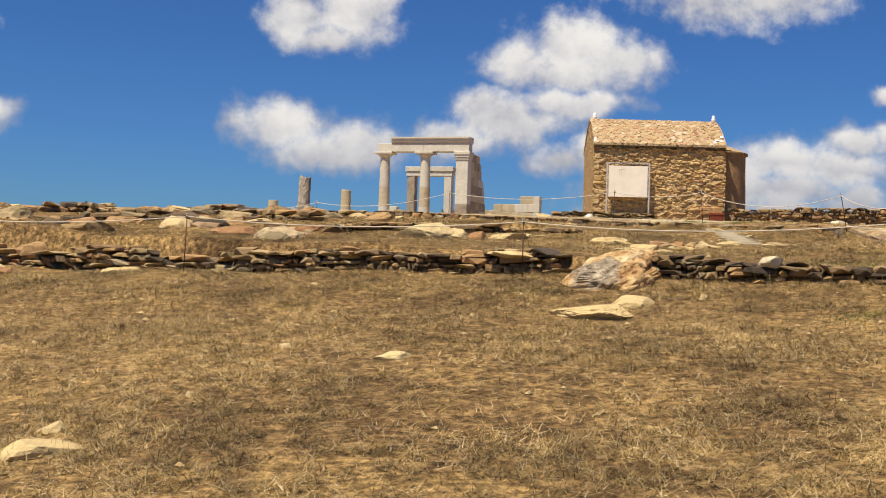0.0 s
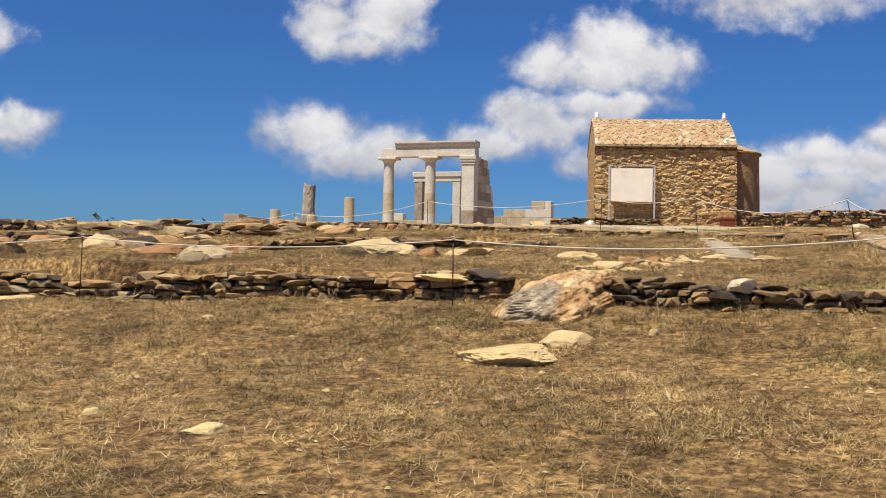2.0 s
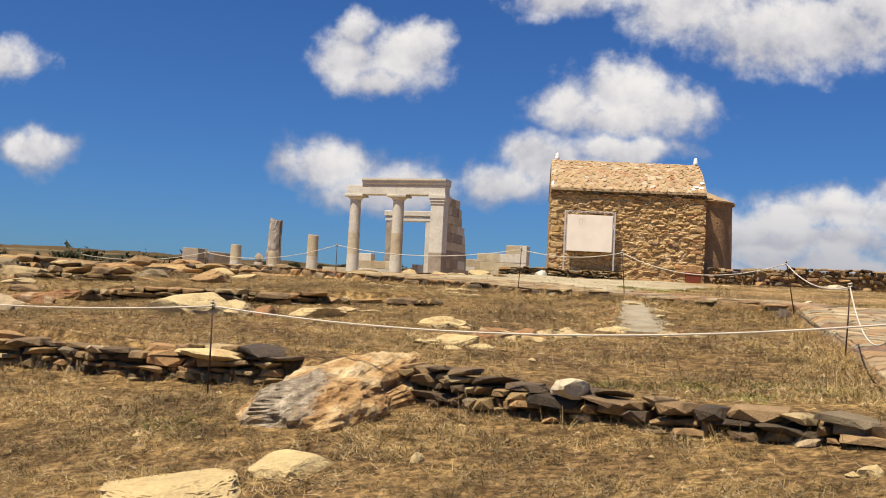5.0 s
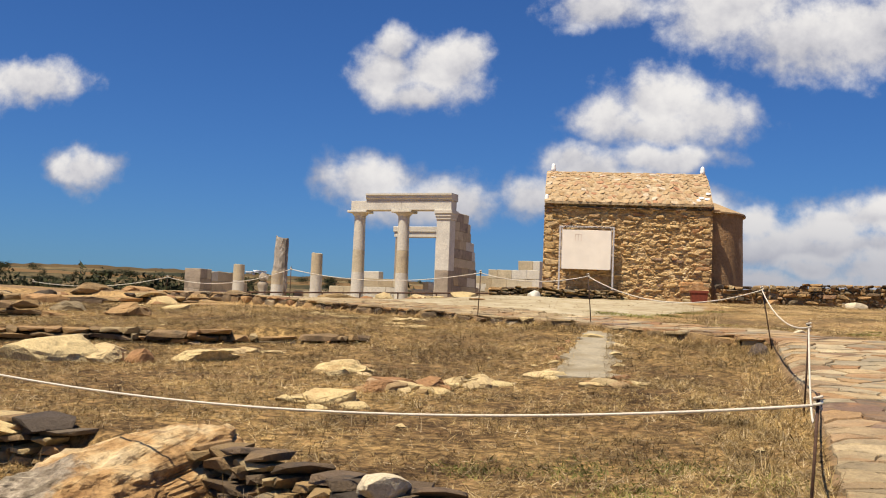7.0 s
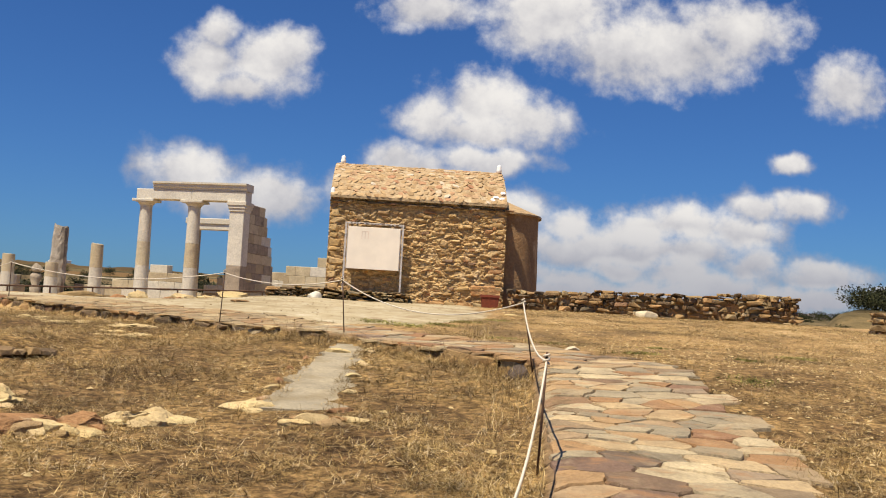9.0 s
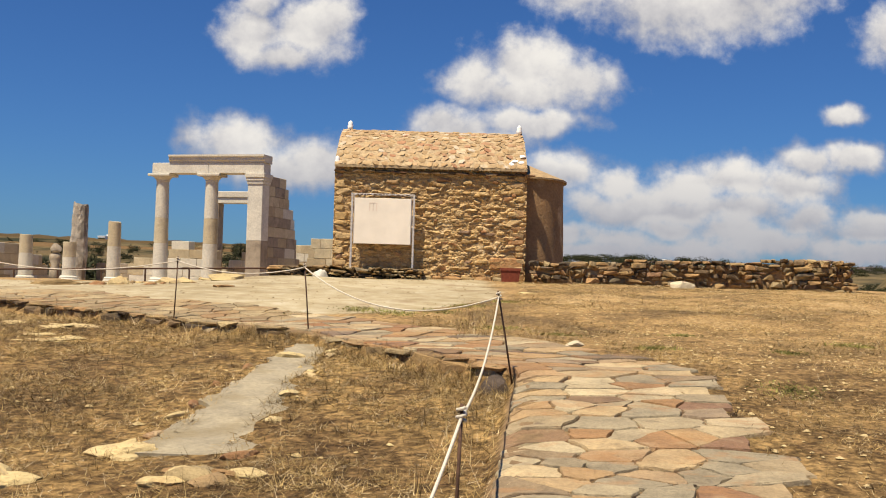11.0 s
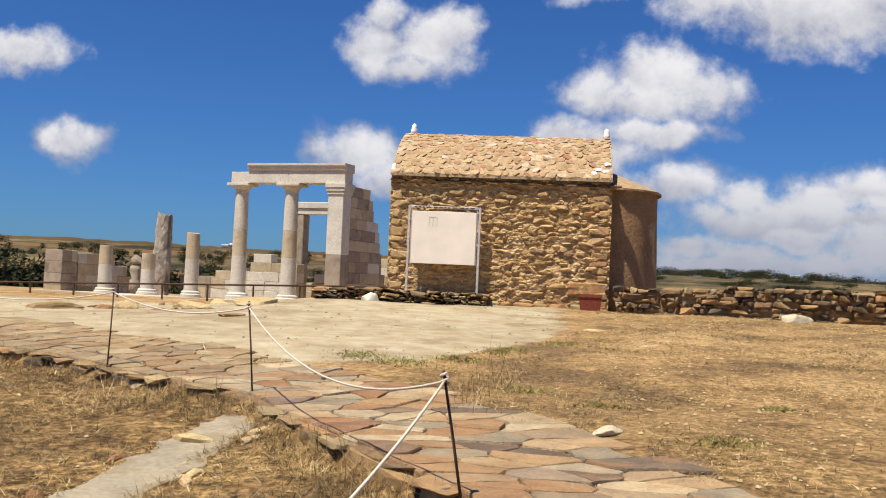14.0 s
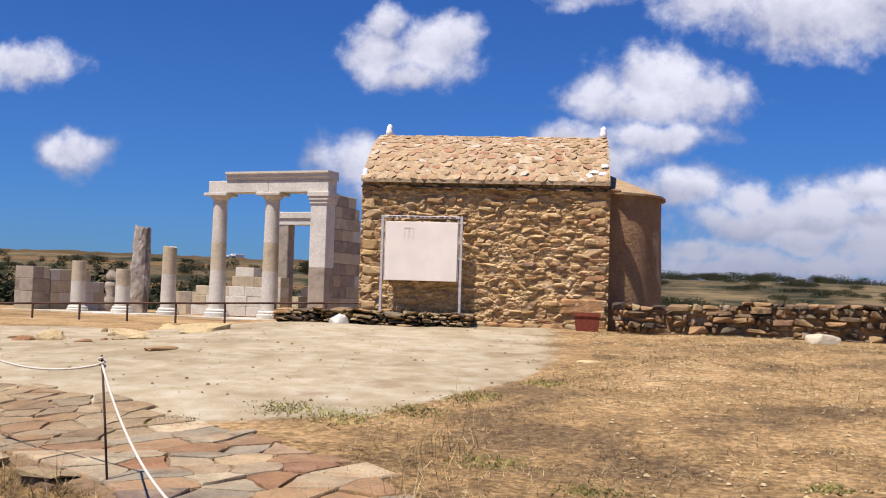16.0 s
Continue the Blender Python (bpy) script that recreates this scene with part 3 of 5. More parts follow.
def stone_wall(name, label, line, base, tall, size, meshes, seed, depth=0.35, core=False):
    """Courses of flat stones along a line of (x, y); base(x, y) gives the foot, tall(f) the height along it."""
    rnd = random.Random(seed)
    lengths = [math.dist(a, b) for a, b in zip(line, line[1:])]
    total = sum(lengths)

    def at(s):
        for a, b, d in zip(line, line[1:], lengths):
            if s <= d or (a, b) == (line[-2], line[-1]):
                f = s / d
                return a[0] + (b[0] - a[0]) * f, a[1] + (b[1] - a[1]) * f, math.degrees(math.atan2(b[1] - a[1], b[0] - a[0]))
            s -= d

    x0, y0, _ = at(0)
    wall = thing(name, label, "stone wall", (x0, y0, base(x0, y0)), kind="structure")
    inv = wall.matrix_basis.inverted()
    rise = 0.0
    while rise < max(tall(f / 10) for f in range(11)):
        h = size[2] * rnd.uniform(0.75, 1.3)
        s = -rnd.uniform(0, size[0]) * 0.5
        while s < total:
            w = size[0] * rnd.choice((0.35, 0.5, 0.75, 1.0, 1.3, 1.8)) * rnd.uniform(0.85, 1.15)
            mid = min(total, max(0, s + w / 2))
            t = tall(mid / total)
            if rise < t - 0.25 * h:
                x, y, a = at(mid)
                hh = h * rnd.uniform(0.65, 1.3)
                d = depth * rnd.uniform(0.8, 1.15)
                push = rnd.uniform(-0.06, 0.06)
                n = Vector((math.sin(radians(a)), -math.cos(radians(a)), 0)) * push
                m = pose(x + n.x, y + n.y, base(x, y) + rise + h / 2 + rnd.uniform(-0.015, 0.015), rnd.uniform(-5, 5), rnd.uniform(-6, 6), a + rnd.uniform(-8, 8))
                m = inv @ m @ Matrix.Diagonal((w * 1.12, d, hh * 1.18, 1))
                part("stone", rnd.choice(meshes), None, wall, m=m)
            s += w
        rise += h
    if core:
        bm = bmesh.new()
        rows = []
        for i in range(41):
            f = i / 40
            x, y, a = at(min(f * total, total * 0.9999))
            n = Vector((math.sin(radians(a)), -math.cos(radians(a)), 0)) * depth * 0.22
            z = base(x, y)
            rows.append([bm.verts.new(inv @ Vector(p)) for p in ((x + n.x, y + n.y, z), (x + n.x, y + n.y, z + tall(f) * 0.86), (x - n.x, y - n.y, z + tall(f) * 0.86), (x - n.x, y - n.y, z))])
        for a, b in zip(rows, rows[1:]):
            for k in range(3):
                bm.faces.new((a[k], b[k], b[k + 1], a[k + 1]))
        bm.faces.new(rows[0])
        bm.faces.new(rows[-1][::-1])
        bmesh.ops.recalc_face_normals(bm, faces=bm.faces)
        part("hearting", bm, DARK_SCHIST, wall, "dark packed earth and chips between the stones")
    return wall


def wall_line(x0, x1, step=0.5, dy=0.0):
    n = max(2, int(abs(x1 - x0) / step))
    return [(x0 + (x1 - x0) * i / n, along(x0 + (x1 - x0) * i / n, WALL) + dy) for i in range(n + 1)]


def foot(x, y):
    return height(x, along(x, WALL) - 0.25) - 0.04


stone_wall("terrace_wall", "low dark dry-stone terrace wall of flat schist", wall_line(2.15, 5.15, 0.4), foot, lambda f: 0.33 - 0.14 * f, (0.19, 0.3, 0.058), DARK_STONES + STONES[:6], 3)
stone_wall("terrace_wall", "low dark dry-stone terrace wall beside the boulder", wall_line(-3.2, 1.0, 0.4), foot, lambda f: 0.33 + 0.05 * math.sin(9 * f), (0.19, 0.3, 0.07), DARK_STONES[:9] + STONES, 4)
stone_wall("terrace_wall", "broken dry-stone terrace wall among outcrops", wall_line(-9.5, -3.2, 0.6), foot, lambda f: 0.36 - 0.04 * f + 0.12 * math.sin(13 * f), (0.30, 0.35, 0.075), DARK_STONES[:8] + STONES, 5, 0.5)
stone_wall("garden_wall", "low retaining wall of flat schist in dry grass", [(x, y) for x, y in GARDEN], lambda x, y: height(x, y - 0.2) - 0.04, lambda f: 0.20 - 0.07 * f, (0.24, 0.3, 0.058), STONES + STONES + DARK_STONES[:6], 6)
stone_wall("tumbled_wall", "tumbled rows of flat stones on the slope", [(-9, 20.4), (-6, 22.4), (-4, 24.0), (-2.9, 25.2), (-1.9, 25.6)], lambda x, y: height(x, y - 0.2) - 0.06, lambda f: 0.16 + 0.06 * math.sin(17 * f), (0.4, 0.45, 0.085), STONES + DARK_STONES[:8], 16, 0.5)
stone_wall("tumbled_wall", "tumbled rows of flat stones on the slope", [(-11, 18.0), (-7, 19.0), (-4.6, 19.8), (-3.3, 20.6)], lambda x, y: height(x, y - 0.2) - 0.06, lambda f: 0.16 + 0.08 * math.sin(15 * f), (0.4, 0.45, 0.085), STONES + DARK_STONES[:8], 17, 0.5)
stone_wall("yard_wall", "rough dry-stone yard wall running from the chapel", [(7.95, 33.2), (9.5, 33.0), (11.5, 32.6), (14.4, 32.2)], lambda x, y: height(x, y) - 0.05, lambda f: 0.50 + 0.16 * f, (0.18, 0.3, 0.085), STONES[:9] + DARK_STONES, 7, 0.4, True)


stone_wall("yard_wall", "short stretch of rough dry-stone yard wall", [(14.4, 28.4), (15.6, 28.0), (17.5, 27.2)], lambda x, y: height(x, y) - 0.05, lambda f: 0.45, (0.24, 0.3, 0.11), STONES + DARK_STONES[:8], 9, 0.4, True)


# ---- the paved path ----
def clip(poly, px, py, nx, ny):
    """Keep the side of a polygon where (p - point) . n <= 0."""
    out = []
    for (ax, ay), (bx, by) in zip(poly, poly[1:] + poly[:1]):
        da, db = (ax - px) * nx + (ay - py) * ny, (bx - px) * nx + (by - py) * ny
        if da <= 0:
            out.append((ax, ay))
        if da * db < 0:
            f = da / (da - db)
            out.append((ax + (bx - ax) * f, ay + (by - ay) * f))
    return out


def path_place(s, w):
    """s metres along the path's west and south edge, w metres across it."""
    edge = [(3.45, 6.6), (4.2, 8.0), (5.1, 10.0), (5.4, 11.1), (5.9, 13.7), (6.08, 15.0), (6.5, 18.55), (4.6, 21.4), (2.95, 22.65), (1.3, 23.5), (-0.6, 24.8)]
    for a, b, c in zip(edge, edge[1:], edge[2:] + [None]):
        d = math.dist(a, b)
        if s <= d or c is None:
            f = s / d
            n1 = Vector((b[1] - a[1], a[0] - b[0])).normalized()
            n2 = Vector((c[1] - b[1], b[0] - c[0])).normalized() if c else n1
            i = edge.index(a)
            n0 = Vector((a[1] - edge[i - 1][1], edge[i - 1][0] - a[0])).normalized() if i else n1
            n = ((n0 + n1) * (1 - f) + (n1 + n2) * f).normalized()
            return a[0] + (b[0] - a[0]) * f + n.x * w, a[1] + (b[1] - a[1]) * f + n.y * w
        s -= d


def make_path():
    rnd = random.Random(11)
    path = thing("path", "crazy-paved path of rust and cream flagstones", "path", kind="structure")
    seeds = []
    width, length, wide = 1.46, 21.6, 1.45      # wide: how much longer a flag is across the path
    s = 0.0
    while s < length:
        row = []
        count = rnd.choice((3, 4, 4, 5, 6))
        for i in range(count):
            row.append(((s + rnd.uniform(-0.10, 0.10)) * wide, (i + 0.5 + rnd.uniform(-0.36, 0.36)) * width / count))
        seeds += row
        s += rnd.uniform(0.15, 0.27)
    rest = bmesh.new()
    for cs, cw in seeds:
        poly = [(cs - 0.7, 0.0), (cs + 0.7, 0.0), (cs + 0.7, width), (cs - 0.7, width)]
        ragged = rnd.uniform(-0.10, 0.14)
        poly = [(a, b if b < 0.1 else b + ragged) for a, b in poly]
        for os, ow in seeds:
            if (os, ow) != (cs, cw) and abs(os - cs) < 1.4:
                d = math.hypot(os - cs, ow - cw)
                nx, ny = (os - cs) / d, (ow - cw) / d
                g = d / 2 - rnd.uniform(0.003, 0.013)
                poly = clip(poly, cs + nx * g, cw + ny * g, nx, ny)
                if len(poly) < 3:
                    break
        cs /= wide
        if len(poly) < 3 or cs < 0:
            continue
        poly = [(a / wide, b) for a, b in poly]
        poly = [q for (a, b), (c, d) in zip(poly, poly[1:] + poly[:1]) for q in ((a, b), (a + (c - a) * 0.35, b + (d - b) * 0.35), (a + (c - a) * 0.7, b + (d - b) * 0.7))]
        pts = [path_place(max(0, a), b) for a, b in poly]
        cx, cy = sum(p[0] for p in pts) / len(pts), sum(p[1] for p in pts) / len(pts)
        z = height(cx, cy) + rnd.uniform(0.008, 0.02)
        tilt = (rnd.uniform(-0.02, 0.02), rnd.uniform(-0.02, 0.02))
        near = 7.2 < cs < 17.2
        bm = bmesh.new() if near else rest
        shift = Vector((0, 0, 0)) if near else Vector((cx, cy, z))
        rim, top, low = [], [], []
        for x, y in pts:
            x, y = x - cx, y - cy
            jx, jy = rnd.uniform(-0.016, 0.016), rnd.uniform(-0.013, 0.013)
            grade = height(cx + x, cy + y) - height(cx, cy)
            low.append(bm.verts.new(shift + Vector((x + jx, y + jy, grade - 0.09))))
            rim.append(bm.verts.new(shift + Vector((x + jx, y + jy, grade - 0.006 + tilt[0] * x + tilt[1] * y))))
            top.append(bm.verts.new(shift + Vector(((x + jx) * 0.97, (y + jy) * 0.97, grade * 0.95 + 0.006 + tilt[0] * x + tilt[1] * y))))
        k = len(pts)
        for i in range(k):
            j = (i + 1) % k
            bm.faces.new((low[i], low[j], rim[j], rim[i]))
            bm.faces.new((rim[i], rim[j], top[j], top[i]))
        bm.faces.new(top)
        if near:
            bmesh.ops.recalc_face_normals(bm, faces=bm.faces)
            part("flagstone", bm, FLAG, path, m=Matrix.Translation((cx, cy, z)))
    bmesh.ops.recalc_face_normals(rest, faces=rest.faces)
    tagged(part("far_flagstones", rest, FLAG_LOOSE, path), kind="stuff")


# ---- rope barrier ----
# foot x, y, height of the top, lean in degrees
POSTS = {"a": (5.24, 11.32, 2.16, 3), "b": (5.95, 14.65, 2.47, 2), "c": (6.45, 18.5, 2.865, -10), "d": (4.565, 21.47, 3.06, -5), "e": (2.88, 22.66, 3.1, 2), "f": (-0.76, 25.2, 3.15, 0),
         "g": (-4.6, 29.0, 3.02, 2), "h": (-7.3, 28.2, 2.8, 0), "l": (0.54, 12.93, 2.02, 0), "k": (-4.14, 14.45, 2.02, 2), "j": (-10.5, 16.6, 2.1, 0)}
POSTS = {k: (x, y, top - height(x, y), lean) for k, (x, y, top, lean) in POSTS.items()}


def post_top(key):
    x, y, tall, lean = POSTS[key]
    return Vector((x + math.sin(radians(lean)) * tall, y, height(x, y) + math.cos(radians(lean)) * tall))


def make_posts():
    rod = bmesh.new()
    tube(rod, [(0, 0, -0.1), (0.002, 0, 0.5), (0, 0, 1.0)], 0.007, 8)
    rod = finish("rod", rod, RUST, True)
    for key, (x, y, tall, lean) in POSTS.items():
        post = thing("rope_post", "thin rusty iron rod post driven into dry ground", "post", (x, y, height(x, y)), "rope barrier posts")
        post.matrix_basis = pose(x, y, height(x, y), 0, lean, 0)
        part("rod", rod, None, post, m=Matrix.Diagonal((1, 1, tall + 0.03, 1)))
        knot = bmesh.new()
        coil = [(0.016 * math.cos(a * 0.8), 0.016 * math.sin(a * 0.8), tall - 0.035 + 0.0035 * a) for a in range(16)]
        tube(knot, coil, 0.007, 6)
        part("knot", knot, ROPE, post, "pale rope knot", smooth=True)


def make_ropes():
    for n, (a, b, sag) in enumerate((("j", "k", 0.16), ("k", "l", 0.10), ("l", "a", 0.14), ("a", "b", 0.30), ("b", "c", 0.12), ("c", "d", 0.24), ("d", "e", 0.10), ("e", "f", 0.16), ("f", "g", 0.2), ("g", "h", 0.15))):
        p, q = post_top(a), post_top(b)
        p.z -= 0.02
        q.z -= 0.02
        pts = [p.lerp(q, i / 28) - Vector((0, 0, sag * 4 * (i / 28) * (1 - i / 28))) for i in range(29)]
        bm = tube(bmesh.new(), pts, 0.0065, 7)
        ob = part("rope", bm, ROPE, smooth=True)
        tagged(ob, "slack pale barrier rope strung between iron posts", "rope", "barrier ropes")


make_posts()
make_ropes()


# ---- rocks ----
def rock(name, label, material, x, y, size, seed, sink=0.35, turn=0, rough=0.25, detail=3, tilt=0, freq=1.6, group="", lift=0.0, layers=0.0):
    """A rock grown into the ground, of which size[2] * (1 - sink) stands clear; lift sets it on a wall instead."""
    clear = size[2] * (1 - sink)
    tall = size[2] if lift else clear * 2.3
    ob = part(name, rock_mesh(name, material, seed, (size[0] * 1.12, size[1] * 1.12, tall), rough, detail, freq, layers=layers), material)
    ob.matrix_basis = pose(x, y, height(x, y) + (lift + tall * 0.4 if lift else -clear * 0.12), tilt, 0, turn)
    return tagged(ob, label, "rock", group)


def make_boulder():
    """A wedge of bedrock: it climbs from the west to a broken brow and drops off steeply to the east."""
    bm = bmesh.new()
    bmesh.ops.create_icosphere(bm, subdivisions=6, radius=1.0)
    for v in bm.verts:
        d = v.co.normalized()
        p = Vector([math.copysign(abs(c) ** 0.55, c) for c in d])
        wedge = 0.12 + 0.88 * ease(p.x - 0.15 * p.y, -1.0, 0.05)
        p.z = p.z * wedge if p.z > 0 else p.z
        p.x -= 0.16 * (1 - ease(p.z, -0.1, 0.5)) * ease(p.x, 0.3, 1.0) * ease(-p.y, -0.2, 0.8)
        q = p.x * 0.55 - p.z * 1.3 + 0.25 * p.y + 0.35 * noise.noise(p * 1.4)
        step = (q * 3.2) % 1.0
        ledge = 0.035 * (ease(step, 0.0, 0.18) - step)
        n = 0.13 * noise.noise(p * 1.7 + Vector((3, 1, 8))) + 0.09 * noise.noise(p * 4.1) + 0.035 * noise.noise(p * 10) + 0.014 * noise.noise(p * 26)
        n *= 0.3 + 0.7 * wedge
        p += d * (n + ledge * wedge - 0.05 * wedge * abs(noise.noise(p * 2.8 + Vector((1, 7, 2)))))
        v.co = Vector((p.x * 0.68, p.y * 0.92, p.z * 0.50))
    ob = part("boulder", bm, BOULDER)
    ob.matrix_basis = pose(1.56, 12.82, 1.13, 8, -8, -20)
    return tagged(ob, "large grey and ochre weathered boulder set in a terrace wall", "rock")


make_boulder()
rock("flat_rock", "flat cream rock breaking through dry grass", PALE_ROCK, 1.14, 10.45, (0.9, 1.15, 0.16), 2, 0.42, 22, 0.34, 5, 0, 1.7)
rock("flat_rock", "small flat cream rock breaking through dry grass", PALE_ROCK, 1.63, 11.05, (0.5, 0.52, 0.15), 3, 0.35, -15, 0.22, 4, 0, 1.6)
rock("white_stone", "angular white quartz stone on a terrace wall", QUARTZ, 3.35, 12.0, (0.30, 0.22, 0.17), 4, 0, 20, 0.3, 3, lift=0.17)
rock("flat_rock", "long pale flat stone in a terrace wall", PALE_ROCK, 0.45, 13.40, (0.5, 0.35, 0.12), 5, 0, -10, 0.25, 3, lift=0.2)
rock("outcrop", "cream yellow rock outcrop cracked across", PALE_ROCK, -0.84, 16.8, (1.08, 0.85, 0.36), 6, 0.35, 0, 0.25, 4, 0, 1.7)
rock("outcrop", "cream yellow shoulder of a rock outcrop", PALE_ROCK, -0.4, 16.88, (0.52, 0.6, 0.30), 16, 0.35, 20, 0.4, 4, 0, 2.4)
rock("outcrop", "rusty brown rock beside a cream outcrop", OCHRE_STONE, -0.04, 16.95, (0.3, 0.4, 0.22), 8, 0.4, 25, 0.4, 3, 0, 2.4)
rock("outcrop", "flat cream ledge of rock tilted out of the grass", PALE_ROCK, 0.42, 17.4, (0.72, 0.5, 0.16), 9, 0.3, 12, 0.4, 4, -4, 2.4)


def crumble(label, mats, x, y, w, d, n, seed, tall=0.1, group="broken outcrops"):
    """Bedrock that breaks the ground in a scatter of low angular pieces."""
    rnd = random.Random(seed)
    for i in range(n):
        a, r = rnd.uniform(0, 6.28), rnd.random() ** 0.6
        sz = rnd.uniform(0.10, 0.30) * (1.15 - 0.5 * r)
        rock("outcrop_piece", label, rnd.choice(mats), x + w / 2 * r * math.cos(a), y + d / 2 * r * math.sin(a), (sz * 1.5, sz, tall * rnd.uniform(0.35, 0.9) * (1.1 - 0.6 * r)), seed * 31 + i, 0.2, rnd.uniform(-35, 35), 0.4, 3, rnd.uniform(-6, 6), 2.2, group=group)


CREAM, RUSTY = "cream piece of broken bedrock in dry grass", "reddish piece of broken bedrock in dry grass"
crumble(CREAM, (PALE_ROCK,), 2.35, 15.05, 0.75, 0.7, 10, 61, 0.12)
rock("outcrop", "cream rock breaking through dry grass", PALE_ROCK, 2.38, 15.1, (0.5, 0.36, 0.2), 18, 0.35, 14, 0.4, 4, 0, 2.4)
crumble(CREAM, (PALE_ROCK, PALE_ROCK, SCHIST), 2.1, 16.85, 0.5, 1.2, 12, 62, 0.14)
crumble(RUSTY, (OCHRE_STONE, SCHIST, PALE_ROCK), 2.8, 15.85, 0.85, 0.45, 16, 63, 0.13)
crumble(CREAM, (PALE_ROCK,), 3.42, 16.35, 0.6, 0.4, 12, 64, 0.15)
rock("outcrop", "reddish ridge of bedrock in dry grass", OCHRE_STONE, 2.72, 15.78, (0.62, 0.22, 0.15), 91, 0.25, 40, 0.45, 4, 0, 2.6)
rock("outcrop", "reddish ridge of bedrock in dry grass", OCHRE_STONE, 3.02, 16.08, (0.42, 0.2, 0.14), 92, 0.25, 44, 0.45, 4, 0, 2.6)
rock("outcrop", "cream cap of a bedrock ridge in dry grass", PALE_ROCK, 3.35, 16.3, (0.42, 0.24, 0.15), 93, 0.25, 30, 0.45, 4, 0, 2.6)
crumble(CREAM, (PALE_ROCK,), 4.05, 16.9, 0.25, 0.4, 4, 65, 0.12)
crumble(CREAM, (PALE_ROCK, SCHIST), 4.6, 16.3, 0.7, 0.4, 9, 66, 0.09)
crumble(CREAM, (PALE_ROCK, PALE_ROCK, SCHIST), 0.7, 17.9, 0.9, 0.4, 8, 67, 0.08)
for k, (x, y, w) in enumerate(((1.0, 22.3, 0.8), (1.9, 22.1, 0.7), (1.85, 21.3, 0.9), (0.5, 22.7, 0.5))):
    crumble("flat worn cream bedrock in dry grass", (PALE_ROCK,), x, y, w, 0.55, 9, 70 + k, 0.05, "bedrock patches")
crumble("brown bedrock ledge in trodden sand", (SCHIST, PALE_ROCK, OCHRE_STONE), 0.2, 29.2, 2.6, 1.0, 16, 80, 0.16, "sand ledges")
crumble("brown bedrock ledge in trodden sand", (SCHIST, PALE_ROCK), 0.4, 32.6, 2.4, 0.9, 14, 81, 0.14, "sand ledges")
for i, (x, y, s, sz, m) in enumerate(((-0.64, 8.16, 30, (0.34, 0.2, 0.09), PALE_ROCK), (-0.42, 7.57, 31, (0.11, 0.09, 0.06), SCHIST), (-1.62, 8.75, 32, (0.13, 0.12, 0.06), PALE_ROCK), (2.4, 11.16, 33, (0.12, 0.1, 0.07), PALE_ROCK),
                                      (-2.0, 12.73, 34, (0.3, 0.15, 0.06), PALE_ROCK), (-2.35, 5.55, 35, (0.5, 0.3, 0.11), PALE_ROCK), (-2.45, 6.0, 47, (0.22, 0.16, 0.07), PALE_ROCK), (-1.9, 6.9, 36, (0.09, 0.07, 0.05), PALE_ROCK), (4.85, 10.5, 37, (0.16, 0.14, 0.1), PALE_ROCK),
                                      (7.19, 20.6, 38, (0.3, 0.13, 0.06), QUARTZ), (7.35, 27.7, 39, (0.28, 0.14, 0.05), PALE_ROCK), (4.55, 20.2, 41, (0.16, 0.3, 0.07), PALE_ROCK), (10.85, 31.9, 42, (0.46, 0.3, 0.24), QUARTZ),
                                      (2.45, 27.6, 43, (0.5, 0.3, 0.07), SCHIST), (0.9, 30.2, 44, (0.7, 0.3, 0.14), PALE_ROCK), (-0.8, 28.8, 45, (0.9, 0.45, 0.14), SCHIST), (1.9, 30.8, 46, (1.1, 0.5, 0.16), PALE_ROCK))):
    rock("field_stone", "loose sun-bleached stone lying in dry grass" if m in (PALE_ROCK, QUARTZ) else "flat brown schist stone lying on dry ground", m, x, y, sz, s, 0.3, s * 37 % 90, 0.35, 3 if sz[0] > 0.25 else 2, group="field stones")


def make_outcrops():
    """Tilted slabs and rubble on the western slope."""
    rnd = random.Random(21)
    for i in range(150):
        x, y = rnd.uniform(-13, -1.6), rnd.uniform(14.6, 27)
        if -2.9 < x and 15 < y < 19.6:
            continue
        w = rnd.uniform(0.2, 0.9)
        mat = rnd.choice((SCHIST, SCHIST, PALE_ROCK, DARK_SCHIST, OCHRE_STONE))
        rock("rock_slab", "tilted slab of weathered rock on the slope" if mat is not PALE_ROCK else "cream slab of weathered rock on the slope", mat, x, y, (w, w * rnd.uniform(0.4, 0.8), w * rnd.uniform(0.16, 0.3)), 250 + i, 0.3, rnd.uniform(-30, 30), 0.55, 3, rnd.uniform(-12, 8), 2.4, group="slope outcrops")


make_outcrops()


def make_hill_rocks():
    """Pale bedrock that breaks out on the hill beyond the yard wall."""
    rnd = random.Random(55)
    for i in range(34):
        y = rnd.uniform(62, 92)
        x, w = rnd.uniform(0.38, 0.58) * y, rnd.uniform(0.8, 2.6)
        rock("hill_rock", "pale weathered rock on the scrubby hill", rnd.choice((PALE_ROCK, SCHIST, PALE_ROCK)), x, y, (w, w * 0.6, w * rnd.uniform(0.2, 0.4)), 500 + i, 0.3, rnd.uniform(-30, 30), 0.4, 2, group="hill rocks")


make_hill_rocks()


